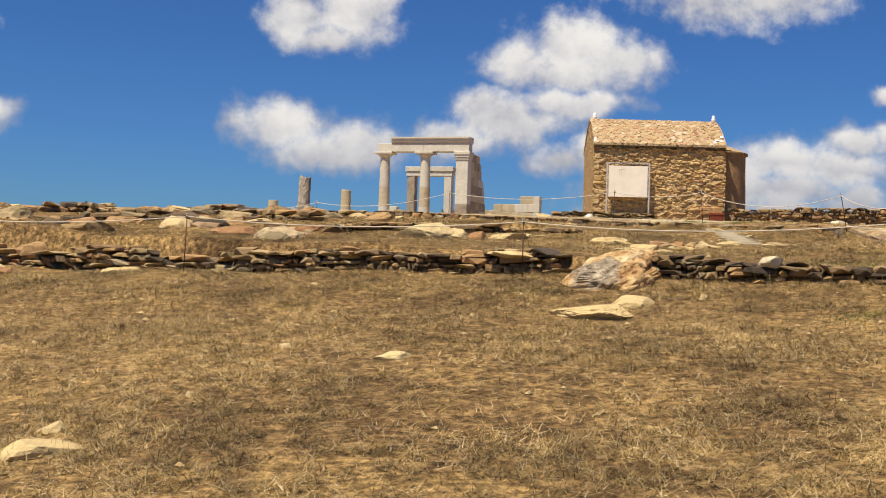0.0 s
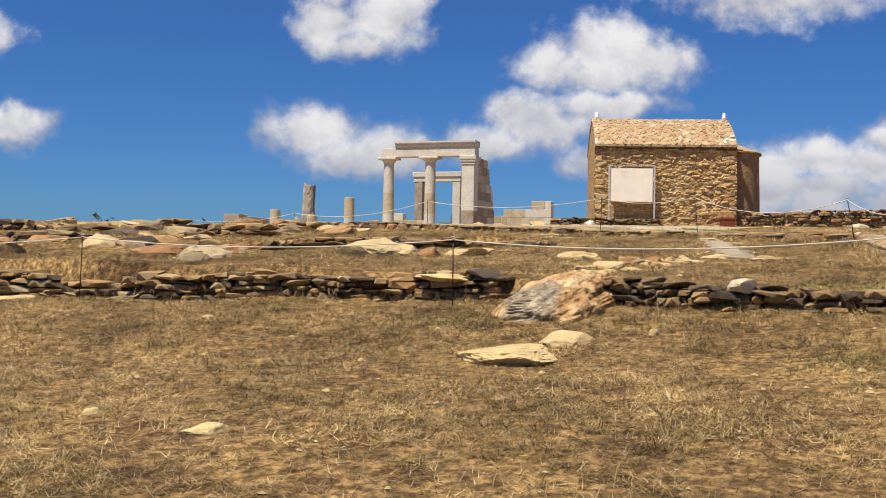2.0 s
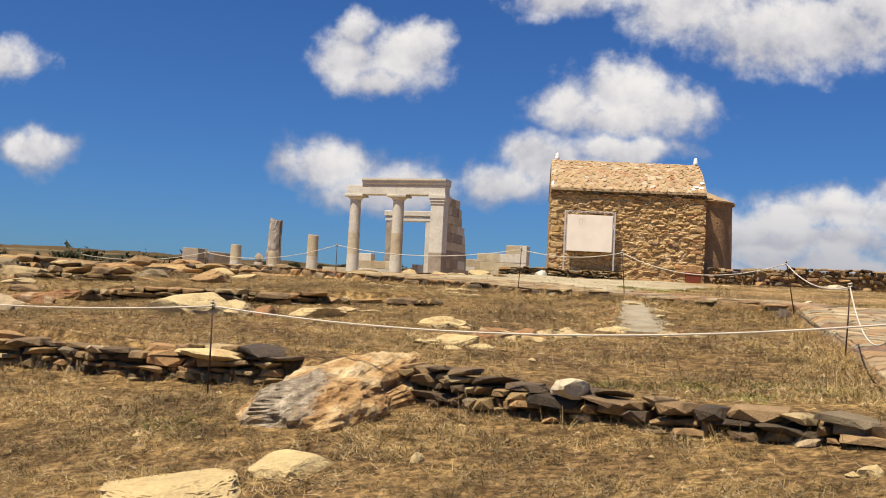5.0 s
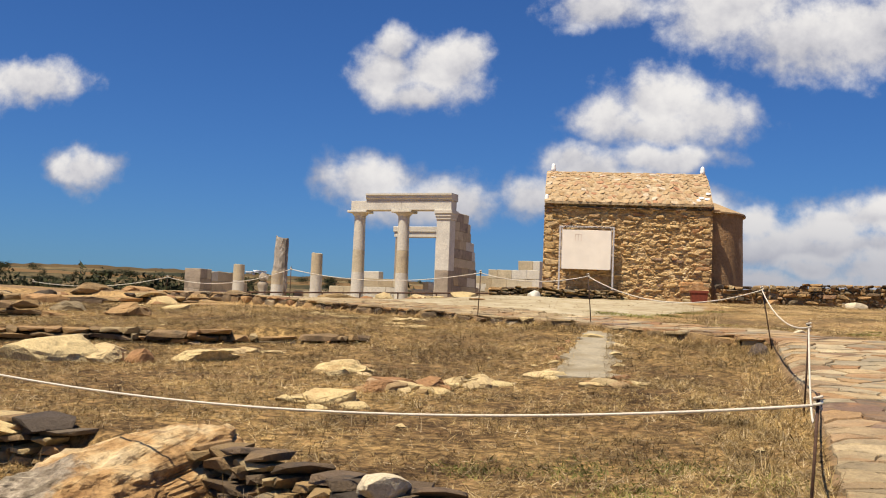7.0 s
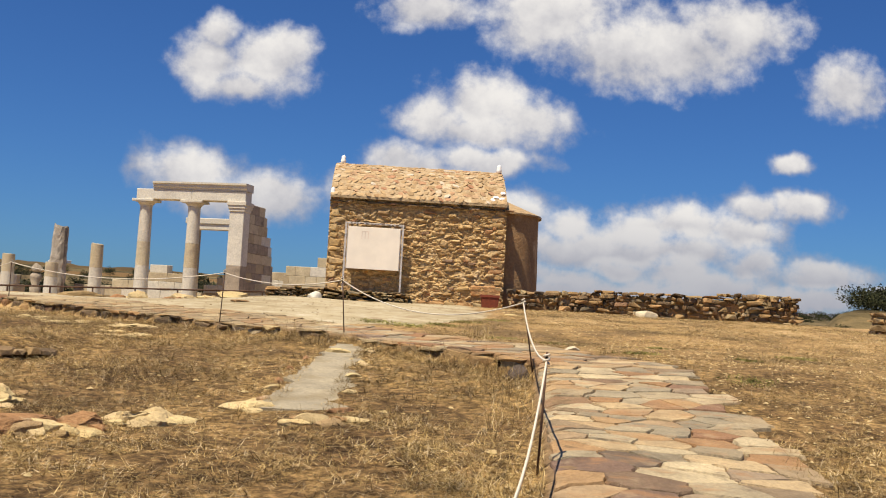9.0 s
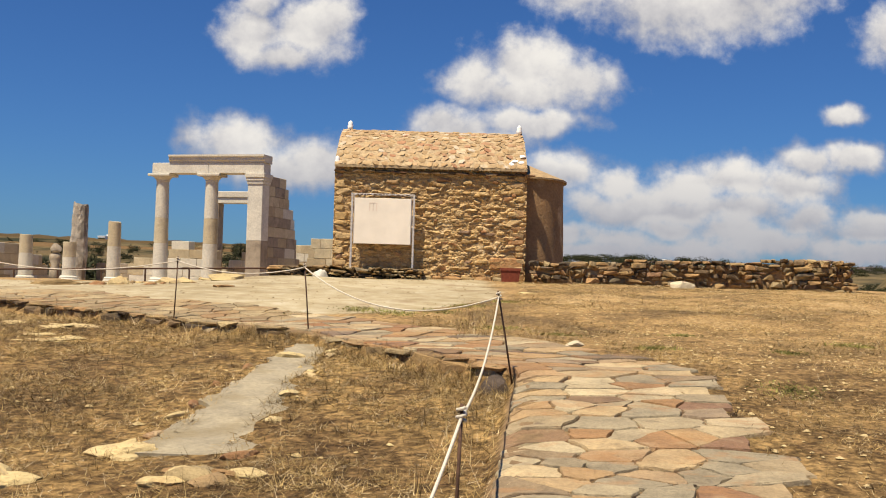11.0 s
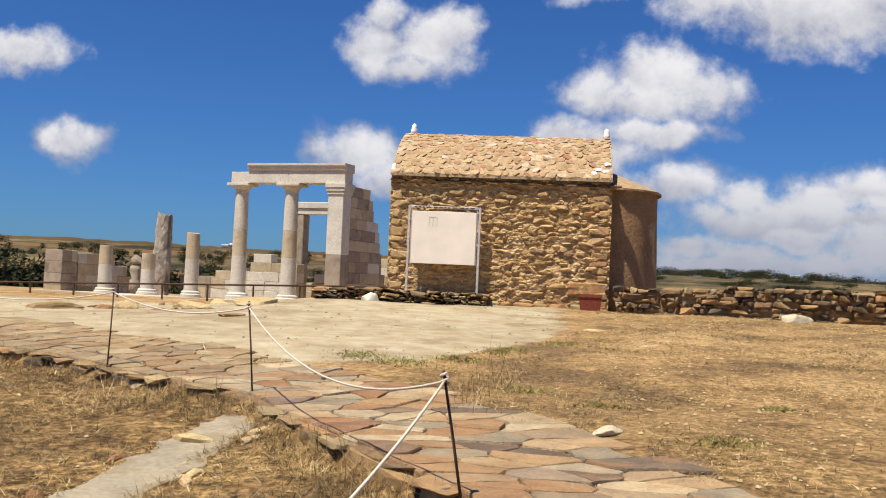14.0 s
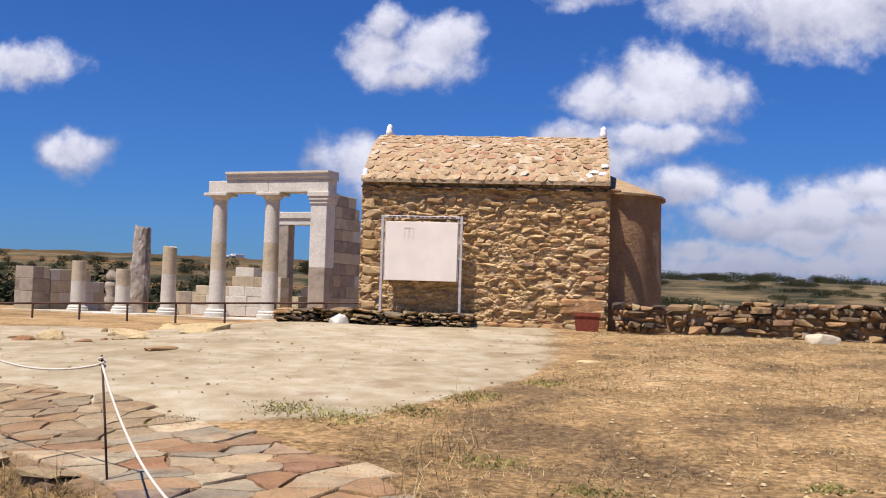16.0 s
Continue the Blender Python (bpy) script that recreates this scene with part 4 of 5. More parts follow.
def make_kerb():
    """Rough blocks that edge the path above the grass, darkened for the undercut's shade."""
    rnd = random.Random(33)
    kerb = thing("kerb", "rough kerb of schist blocks, darkened for undercut shade, edging the path", "kerb", kind="structure")
    spots = [(6.32 - 1.45 * f / 6, 18.85 + 2.05 * f / 6, rnd.uniform(0.26, 0.46), -56 + rnd.uniform(-6, 6)) for f in range(7)]
    x = 4.2
    while x > -3.5:
        w = rnd.uniform(0.12, 0.34)
        if not 4.3 < x < 4.7:
            spots.append((x, along(x, KERB), w, -32 + rnd.uniform(-8, 8)))
        x -= w * 0.95
    for x, y, w, a in spots:
        out = Vector((math.sin(radians(a)), -math.cos(radians(a)), 0))
        low, top = height(x + out.x * 0.3, y + out.y * 0.3), height(x - out.x * 0.15, y - out.y * 0.15)
        tall = min(0.15, top - low + rnd.uniform(-0.02, 0.03))
        p = Vector((x, y, top - 0.012 - tall * 0.5)) + out * (rnd.uniform(0.06, 0.13) if x < 4.4 else rnd.uniform(-0.01, 0.05))
        m = pose(*p, rnd.uniform(-5, 5), rnd.uniform(-5, 5), a) @ Matrix.Diagonal((w * 1.05, rnd.uniform(0.12, 0.18), tall + 0.03, 1))
        if rnd.random() < 0.08:
            continue
        # mostly dark stones: their colour carries the shade under the path's lip
        part("kerbstone", rnd.choice(DARK_STONES if rnd.random() < (0.9 if x < 4.4 else 0.45) else STONES), None, kerb, m=m)
        q = Vector((x, y, top + (0.006 if x < 4.4 else -0.016))) + out * (rnd.uniform(0.03, 0.10) if x < 4.4 else rnd.uniform(-0.02, 0.04))
        part("kerb_cap", rnd.choice(STONES if rnd.random() < 0.7 else DARK_STONES), None, kerb, m=pose(*q, rnd.uniform(-5, 5), rnd.uniform(-4, 4), a + rnd.uniform(-15, 15)) @ Matrix.Diagonal((w * 1.1, rnd.uniform(0.14, 0.22), rnd.uniform(0.035, 0.055), 1)))


make_kerb()
rock("kerb_block", "dark squared schist block where the path turns", DARK_BLOCK, 6.32, 18.5, (0.3, 0.2, 0.14), 77, 0.05, -50, 0.2, 3)


def make_strip():
    """The worn concrete channel that crosses the upper terrace."""
    bm = bmesh.new()
    rows = []
    for i in range(110):
        y = 16.85 + i * (20.95 - 16.85) / 109
        c = 4.44 + (y - 17.0) * 0.056
        w = 0.36 - 0.045 * (y - 16.85) + 0.04 * noise.noise((0, y * 2.3, 5))
        l, r = c - w + 0.1 * noise.noise((1, y * 4, 1)) + 0.05 * noise.noise((1, y * 14, 1)), c + w + 0.1 * noise.noise((2, y * 4, 2)) + 0.05 * noise.noise((2, y * 14, 2))
        z = height(c, y) + 0.008
        rows.append([bm.verts.new(p) for p in ((l, y, z - 0.12), (l + 0.02, y, z), (c, y, z + 0.008 * noise.noise((c, y * 4, 0))), (r - 0.02, y, z), (r, y, z - 0.12))])
    for a, b in zip(rows, rows[1:]):
        for k in range(4):
            bm.faces.new((a[k], a[k + 1], b[k + 1], b[k]))
    bm.faces.new(rows[0][::-1])
    bm.faces.new(rows[-1])
    bmesh.ops.recalc_face_normals(bm, faces=bm.faces)
    tagged(part("concrete_strip", bm, CONCRETE), "worn pale concrete strip laid in dry grass", "concrete strip", kind="structure")
    rnd = random.Random(5)
    for i in range(13):
        y = 16.8 + i * 0.31 + rnd.uniform(-0.12, 0.12)
        side = rnd.choice((-1, 1))
        rock("edge_stone", "rough stone at the edge of a concrete strip", rnd.choice((PALE_ROCK, PALE_ROCK, OCHRE_STONE)), 4.42 + (y - 17.2) * 0.055 + side * rnd.uniform(0.30, 0.36), y, (rnd.uniform(0.12, 0.32), rnd.uniform(0.08, 0.15), 0.035), 120 + i, 0.12, rnd.uniform(60, 110), 0.3, 2, group="strip edging stones")


make_strip()


# ---- the chapel ----
CX0, CX1, CY0, CY1, CZ0, CEAVE, CRIDGE = 3.6, 7.78, 33.5, 36.7, 2.85, 5.42, 6.42


def make_chapel():
    rnd = random.Random(8)
    chapel = thing("chapel", "small rubble-stone chapel with a stone-flagged gable roof", "chapel", (5.69, 35.1, CZ0))
    inv = chapel.matrix_basis.inverted()
    ym = (CY0 + CY1) / 2
    bm = bmesh.new()
    # walls with gables, drawn as one closed core
    prof = [(CY0, CZ0 - 0.2), (CY1, CZ0 - 0.2), (CY1, CEAVE), (ym, CRIDGE - 0.12), (CY0, CEAVE)]
    ends = [[bm.verts.new((x, y, z)) for y, z in prof] for x in (CX0, CX1)]
    for i in range(5):
        j = (i + 1) % 5
        bm.faces.new((ends[0][i], ends[0][j], ends[1][j], ends[1][i]))
    bm.faces.new(ends[0][::-1])
    bm.faces.new(ends[1])
    bmesh.ops.recalc_face_normals(bm, faces=bm.faces)
    core = part("wall", bm, MORTAR, chapel, m=inv.copy())
    # the rubble face: stones bedded unevenly in eroded mortar
    nx, nz = 270, 168
    verts, tints = [], []
    for k in range(nz + 1):
        for i in range(nx + 1):
            x, z = CX0 - 0.02 + (CX1 - CX0 + 0.04) * i / nx, CZ0 - 0.1 + (CEAVE - CZ0 + 0.04) * k / nz
            bend = Vector((noise.noise((x * 3, z * 3, 1)), noise.noise((x * 3, z * 3, 8)), 0)) * 0.5
            big = noise.noise((x * 0.9, z * 0.9, 4))
            q = Vector((x * 6.8, z * 14.5, 2.0)) + bend + Vector((0.35 * noise.noise((x * 9, z * 9, 3)), 0.3 * noise.noise((x * 9, z * 9, 6)), 0))
            dist, near = noise.voronoi(q)
            cell = noise.cell(near[0] * 7.31)
            joint = ease(dist[1] - dist[0], 0.02, 0.20)
            out = joint * (0.014 + 0.034 * cell + 0.016 * (q.y - near[0].y) * (cell - 0.3))
            out += 0.012 * big + 0.018 * noise.noise((x * 12, z * 22, 9)) + 0.008 * noise.noise((x * 40, z * 60, 2))
            if cell > 0.88:
                out -= 0.06 * joint
            verts.append((x, CY0 - 0.006 - out, z))
            tints += [0.5 + (cell - 0.5) * joint if joint > 0.35 else 0.42, joint, 0, 1]
    row = nx + 1
    me = bpy.data.meshes.new("rubble_face")
    me.from_pydata(verts, [], [(k * row + i, k * row + i + 1, (k + 1) * row + i + 1, (k + 1) * row + i) for k in range(nz) for i in range(nx)])
    me.color_attributes.new("bed", "FLOAT_COLOR", "POINT").data.foreach_set("color", tints)
    me.polygons.foreach_set("use_smooth", [False] * len(me.polygons))
    me.materials.append(RUBBLE_STONE)
    tagged(part("rubble_face", me, None, core, "uneven ochre rubble bedded in worn mortar"), kind="stuff")
    meshes = [hull_mesh("stone", CHAPEL_STONE, random.Random(80 + s), 30, 0.42) for s in range(14)]
    for _ in range(150):
        w, h = rnd.uniform(0.10, 0.34), rnd.uniform(0.045, 0.10)
        m = inv @ pose(rnd.uniform(CX0 + 0.2, CX1 - 0.2), CY0 + 0.052 - rnd.uniform(0, 0.022), rnd.uniform(CZ0 + 0.1, CEAVE - 0.12), rnd.uniform(-10, 10), rnd.uniform(-7, 7), rnd.uniform(-6, 6)) @ Matrix.Diagonal((w, 0.2, h, 1))
        part("stone", rnd.choice(meshes), None, core, m=core.matrix_basis.inverted() @ m)
    # long quoins bind both corners
    for x in (CX0 + 0.13, CX1 - 0.13):
        z = CZ0
        while z < CEAVE - 0.1:
            h, w = rnd.uniform(0.11, 0.2), rnd.choice((0.22, 0.3, 0.4))
            m = inv @ pose(x + (0.13 - w / 2) * (1 if x < 5 else -1) * -1, CY0 + 0.055 - rnd.uniform(0, 0.012), z + h / 2, rnd.uniform(-3, 3), rnd.uniform(-3, 3), rnd.uniform(-2, 2)) @ Matrix.Diagonal((w, 0.2, h * 1.0, 1))
            part("quoin", rnd.choice(meshes), None, core, m=core.matrix_basis.inverted() @ m)
            z += h
    # footing of larger stones
    x = CX0 + 1.9
    while x < CX1 - 0.5:
        w = rnd.uniform(0.2, 0.42)
        m = inv @ pose(x + w / 2, CY0 - 0.08, CZ0 + 0.08, 0, rnd.uniform(-4, 4), rnd.uniform(-5, 5)) @ Matrix.Diagonal((w * 1.05, 0.3, 0.19, 1))
        part("footing_stone", rnd.choice(STONES), None, chapel, m=m)
        x += w
    # roof: a thin slab, and the flags laid on its south slope
    bm = bmesh.new()
    over = 0.13
    span = 1.6 + over
    curve = [(i / 10, i / 10 + 0.13 * math.sin(math.pi * i / 10)) for i in range(11)]
    prof = [(CY0 - over + f * span, CEAVE - 0.02 + g * (CRIDGE - CEAVE)) for f, g in curve]
    prof += [(2 * ym - y, z) for y, z in reversed(prof[:-1])]
    ring = prof + [(y, z - 0.06) for y, z in reversed(prof)]
    ends = [[bm.verts.new((x, y, z)) for y, z in ring] for x in (CX0 - 0.02, CX1 + 0.01)]
    k = len(ring)
    for i in range(k):
        bm.faces.new((ends[0][i], ends[0][(i + 1) % k], ends[1][(i + 1) % k], ends[1][i]))
    for i in range(len(prof) - 1):
        for e in ends:
            bm.faces.new((e[i], e[i + 1], e[k - 2 - i], e[k - 1 - i]))
    bmesh.ops.recalc_face_normals(bm, faces=bm.faces)
    roof = part("roof", bm, ROOF_MORTAR, chapel, m=inv.copy())
    tiles = [hull_mesh("roof_flag", ROOF_STONE, random.Random(120 + s), 26, 0.6) for s in range(10)]
    rows = 12
    for r in range(rows):
        x = CX0 - 0.02
        while x < CX1 - 0.02:
            w = min(rnd.uniform(0.11, 0.24), CX1 - x)
            f = max(0.02, (r + 0.4 + rnd.uniform(-0.4, 0.4) * (r > 0)) / rows)
            g = f + 0.13 * math.sin(math.pi * f)
            slope = math.degrees(math.atan2((1 + 0.13 * math.pi * math.cos(math.pi * f)) * (CRIDGE - CEAVE), span))
            y, zz = CY0 - over + f * span, CEAVE - 0.02 + g * (CRIDGE - CEAVE)
            m = inv @ pose(x + w / 2, y, zz + rnd.uniform(-0.003, 0.003), slope + rnd.uniform(-0.8, 0.8), rnd.uniform(-0.8, 0.8), rnd.uniform(-35, 35)) @ Matrix.Diagonal((w * 1.08, rnd.uniform(0.15, 0.21), 0.03, 1))
            part("roof_flag", rnd.choice(tiles), None, roof, m=roof.matrix_basis.inverted() @ m)
            x += w * 0.95
    # flat stones along the eave, dark to stand in for the shadow beneath it
    x = CX0 - 0.04
    while x < CX1:
        w = rnd.uniform(0.2, 0.4)
        m = inv @ pose(x + w / 2, CY0 - 0.01, CEAVE - 0.15, 6, rnd.uniform(-3, 3), rnd.uniform(-5, 5)) @ Matrix.Diagonal((w * 1.1, 0.22, 0.06, 1))
        part("eave_stone", rnd.choice(DARK_STONES), None, chapel, m=m)
        x += w
    # apse
    bm = bmesh.new()
    rings = []
    for z in (CZ0 - 0.3, 3.2, 4.0, 4.8, 5.28):
        ring = []
        for i in range(25):
            a = -math.pi / 2 + math.pi * i / 24
            r = 1.22 - 0.02 * (z - 3) + 0.015 * noise.noise((a * 2, z, 0))
            ring.append(bm.verts.new((CX1 - 0.05 + r * 0.9 * math.cos(a), ym + 0.05 + r * 1.16 * math.sin(a), z)))
        rings.append(ring)
    for a, b in zip(rings, rings[1:]):
        for i in range(24):
            bm.faces.new((a[i], a[i + 1], b[i + 1], b[i]))
    part("apse", bm, PLASTER, chapel, "half-round earthen-rendered apse", m=inv.copy(), smooth=True)
    bm = bmesh.new()
    tip = bm.verts.new((CX1 - 0.02, ym, 5.75))
    lo, up = [], []
    for i in range(25):
        a = -math.pi / 2 + math.pi * i / 24
        jag = 1 + 0.035 * noise.noise((i * 1.7, 3, 0))
        x, y = CX1 - 0.05 + 1.13 * jag * math.cos(a), ym + 0.05 + 1.44 * jag * math.sin(a)
        lo.append(bm.verts.new((x, y, 5.24)))
        up.append(bm.verts.new((x, y, 5.28 + 0.012 * noise.noise((i * 2.3, 1, 0)))))
    for i in range(24):
        bm.faces.new((lo[i], lo[i + 1], up[i + 1], up[i]))
        bm.faces.new((up[i], up[i + 1], tip))
        bm.faces.new((lo[i + 1], lo[i], tip))
    bmesh.ops.recalc_face_normals(bm, faces=bm.faces)
    part("apse_roof", bm, ROOF_STONE, chapel, "low stone-flagged half cone", m=inv.copy())
    # whitewashed finials
    for x, y, z, s in ((CX0 + 0.15, ym, CRIDGE, 0.085), (CX1 - 0.06, ym, CRIDGE, 0.085), (CX0 + 0.03, CY0 - 0.02, CEAVE + 0.0, 0.075)):
        bm = lathe(bmesh.new(), [(s * 0.75, -0.05), (s * 0.8, s * 0.6), (s * 0.6, s * 1.2), (s * 0.62, s * 1.7), (s * 0.35, s * 2.1), (0.01, s * 2.25)], 10)
        part("finial", bm, WHITEWASH, chapel, "whitewashed finial", m=inv @ pose(x, y, z), smooth=True)
    for i, (dx, dz) in enumerate(((-0.1, 0.1), (-0.06, 0.28), (-0.26, 0.14), (-0.34, 0.05))):
        me = rock_mesh("whitewashed_flag", WHITEWASH, 200 + i, (0.17, 0.15, 0.07), 0.2, 2)
        part("whitewashed_flag", me, None, chapel, "whitewashed corner stone", m=inv @ pose(CX1 + dx, CY0 - 0.03 + dz * 0.9, CEAVE + 0.05 + dz * 0.85, 30))


make_chapel()
stone_wall("stone_bench", "low bench of flat schist along the chapel foot", [(2.3, 33.1), (3.6, 33.1), (5.5, 33.1)], lambda x, y: height(x, y) - 0.05, lambda f: 0.27, (0.16, 0.5, 0.045), STONES + DARK_STONES[:6], 17, 0.62)


rock("marble_fragment", "broken white marble fragment on the stone bench end", NEW_MARBLE, 3.4, 32.75, (0.3, 0.26, 0.24), 401, 0.1, 20, 0.3, 3)


def make_sign():
    x0, x1, y, z0 = 4.0, 5.34, 33.24, height(4.7, 33.0) + 0.1
    top = 4.76
    sign = thing("information_board", "sun-bleached pink-white information board on a steel frame", "sign", ((x0 + x1) / 2, y, z0))
    inv = sign.matrix_basis.inverted()
    for x in (x0, x1):
        part("leg", boxed(x - 0.022, x + 0.022, y - 0.022, y + 0.022, z0 - 0.1, top, 0.004), STEEL, sign, m=inv.copy())
    part("top_bar", boxed(x0 + 0.022, x1 - 0.022, y - 0.02, y + 0.02, top - 0.04, top, 0.004), STEEL, sign, m=inv.copy())
    for x in (x0 + 0.05, x1 - 0.05):
        part("side_bar", boxed(x - 0.009, x + 0.009, y - 0.012, y + 0.012, 3.66, top - 0.04, 0.003), STEEL, sign, m=inv.copy())
    panel = part("panel", boxed(x0 + 0.06, x1 - 0.06, y - 0.03, y - 0.012, 3.67, 4.66, 0.004), BOARD, sign, "bleached pinkish panel", m=inv.copy())
    # faint drawing of a portico, and the worn strip above the panel
    ink = bmesh.new()
    cx, cz = x0 + 0.46, 4.47
    for a, b, c, d in ((-0.09, 0.09, 0.075, 0.09), (-0.085, -0.07, -0.09, 0.075), (-0.01, 0.005, -0.09, 0.075), (0.065, 0.08, -0.09, 0.075)):
        box(ink, cx + a, cx + b, y - 0.0335, y - 0.031, cz + c, cz + d)
    part("drawing", ink, BOARD_INK, sign, "faded outline of a portico", m=inv.copy())
    strip = bmesh.new()
    rnd = random.Random(4)
    x = x0 + 0.1
    while x < x1 - 0.15:
        w = rnd.uniform(0.03, 0.1)
        box(strip, x, x + w, y - 0.024, y - 0.0215, top - 0.032, top - 0.012)
        x += w + rnd.uniform(0.02, 0.05)
    tagged(part("lettering", strip, RUST, sign, "small unreadable dark lettering", m=inv.copy()), kind="stuff")


make_sign()


def make_planter():
    x, y = 7.45, 33.05
    z = height(x, y)
    p = thing("terracotta_planter", "square red terracotta planter beside the chapel wall", "planter", (x, y, z))
    bm = bmesh.new()
    lo = [(-0.2, -0.17), (0.2, -0.17), (0.2, 0.17), (-0.2, 0.17)]
    rings = [[bm.verts.new((a * s, b * s, h)) for a, b in lo] for s, h in ((0.88, -0.03), (1.0, 0.24), (1.08, 0.245), (1.08, 0.3), (0.9, 0.3), (0.86, 0.2))]
    for a, b in zip(rings, rings[1:]):
        for i in range(4):
            bm.faces.new((a[i], a[(i + 1) % 4], b[(i + 1) % 4], b[i]))
    bm.faces.new(rings[0][::-1])
    bm.faces.new(rings[-1])
    part("pot", bm, TERRACOTTA, p)
    ob = part("pebble", rock_mesh("pebble", WHITEWASH, 77, (0.13, 0.1, 0.07), 0.2, 2), WHITEWASH)
    ob.matrix_basis = pose(x - 0.08, y, z + 0.245)
    tagged(ob, "small white stone resting in a terracotta planter", "stone")
    ob = part("corner_block", boxed(-0.37, 0.37, -0.06, 0.06, -0.12, 0.13, 0.025, 0.014), FLAKED_STONE)
    ob.matrix_basis = pose(7.39, CY0 + 0.012, 3.31)
    tagged(ob, "long reddish ochre stone block at the chapel corner", "stone block")


make_planter()


# ---- the temple ----
TO = Vector((-1.23, 49.33))
TU, TV = Vector((-0.9655, 0.2605)), Vector((0.2605, 0.9655))
TURN_T = math.degrees(math.atan2(-TU.y, -TU.x))
TZ = 2.42


def temple(s, d, z=TZ):
    """Local place in the temple: s metres west of the south-east pier, d metres in."""
    p = TO + TU * s + TV * d
    return (p.x, p.y, z)


def column(s, d, z0, top, r, label, cap=True, broken=0.0, group="temple columns", material=None):
    x, y, _ = temple(s, d)
    mat = material or MARBLE
    col = thing("column", label, "column", (x, y, z0), group, turn=TURN_T)
    tall = top - z0
    part("base", lathe(bmesh.new(), [(r * 1.45, -0.1), (r * 1.45, 0.08), (r * 1.3, 0.11), (r * 1.32, 0.17), (r * 1.12, 0.22)], 28), NEW_MARBLE, col, smooth=False)
    cuts = [0.22] + [0.22 + (tall - (0.3 if cap else 0) - 0.22) * f for f in ((0.36, 0.62, 1.0) if tall > 3 else (0.55, 1.0))]
    for i, (a, b) in enumerate(zip(cuts, cuts[1:])):
        ra, rb = r * (1 - 0.2 * a / 4.2), r * (1 - 0.2 * b / 4.2)
        bm = lathe(bmesh.new(), [(ra * 0.97, a), (ra, a + 0.012), (rb, b - 0.012), (rb * 0.97, b - 0.001)], 28)
        if broken and b == cuts[-1]:
            for v in bm.verts:
                if v.co.z > b - 0.05:
                    v.co.z += broken * noise.noise((v.co.x * 6, v.co.y * 6, s))
        part("drum", bm, (MARBLE, NEW_MARBLE)[(i + int(s)) % 2] if material is None else mat, col, smooth=False)
    if cap:
        rt = r * 0.8
        part("capital", lathe(bmesh.new(), [(rt, tall - 0.31), (rt * 1.08, tall - 0.28), (rt * 1.06, tall - 0.24), (rt * 1.5, tall - 0.13), (rt * 1.55, tall - 0.10)], 28), NEW_MARBLE, col)
        part("abacus", boxed(-0.46, 0.46, -0.36, 0.36, tall - 0.10, tall, 0.015), NEW_MARBLE, col)
    return col


column(3.70, 0.32, TZ + 0.05, 6.66, 0.29, "tall cream marble column carrying the architrave")
column(1.63, 0.32, TZ + 0.05, 6.66, 0.29, "tall cream marble column carrying the architrave")
column(5.70, 0.30, TZ + 0.02, 4.80, 0.27, "broken weathered marble column shaft on the temple step", False, 0.05)
column(7.66, 0.30, TZ + 0.02, 3.98, 0.27, "short pale marble column stump on the temple step", False, 0.02)
column(9.65, 0.30, TZ - 0.02, 4.24, 0.27, "pale marble column stump on the temple step", False, 0.02)


def blocks(name, label, s0, s1, d0, d1, z0, courses, rise, length, seed, steps=None, mats=(MARBLE, MARBLE, NEW_MARBLE), category="wall", along_d=True):
    """A wall of coursed blocks; steps(i) gives how far course i reaches."""
    rnd = random.Random(seed)
    x, y, _ = temple(s0, d0)
    wall = thing(name, label, category, (x, y, z0), turn=TURN_T)
    for i in range(courses):
        end = steps(i) if steps else ((d1 - d0) if along_d else (s1 - s0))
        a = 0.0
        first = length * (0.55 if i % 2 else 1.0)
        while a < end - 0.05:
            b = min(end, a + (first if a == 0 else length * rnd.uniform(0.8, 1.25)))
            if end - b < 0.18:
                b = end
            g, j = 0.003, rnd.uniform(-0.012, 0.012)
            if along_d:
                bm = boxed(-(s1 - s0) + j, j, a + g, b - g, i * rise + g, (i + 1) * rise - g, 0.012, 0.004, rnd)
            else:
                bm = boxed(-b + g, -a - g, j, d1 - d0 + j, i * rise + g, (i + 1) * rise - g, 0.012, 0.004, rnd)
            part("block", bm, rnd.choice(mats), wall)
            a = b
    return wall


REACH = (3.9, 3.85, 3.75, 3.4, 3.35, 3.2, 3.1, 2.95, 2.5, 2.4, 2.15)
blocks("pier_wall", "stepped ruined wall of squared marble blocks behind the corner pier", -0.60, 0.0, 0.62, 4, TZ, 11, 0.384, 0.95, 2, lambda i: REACH[i] - 0.6, (MARBLE, MARBLE, NEW_MARBLE, GREY_MARBLE))


def make_pier():
    x, y, _ = temple(0, 0)
    p = thing("corner_pier", "square marble corner pier, grey below and cream above", "pier", (x, y, TZ), turn=TURN_T)
    part("lower_shaft", boxed(-0.003, 0.6, 0.0, 0.62, 0, 1.75, 0.015), GREY_MARBLE, p, "rough grey lower shaft")
    part("upper_shaft", boxed(0.0, 0.597, 0.003, 0.617, 1.75, 3.85, 0.01), NEW_MARBLE, p)
    for i, (o, a, b) in enumerate(((0.03, 3.85, 3.97), (0.06, 3.97, 4.09), (0.09, 4.09, 4.24))):
        part("moulding", boxed(-o, 0.6 + o, -o, 0.62 + o, a, b, 0.01), NEW_MARBLE, p)


make_pier()


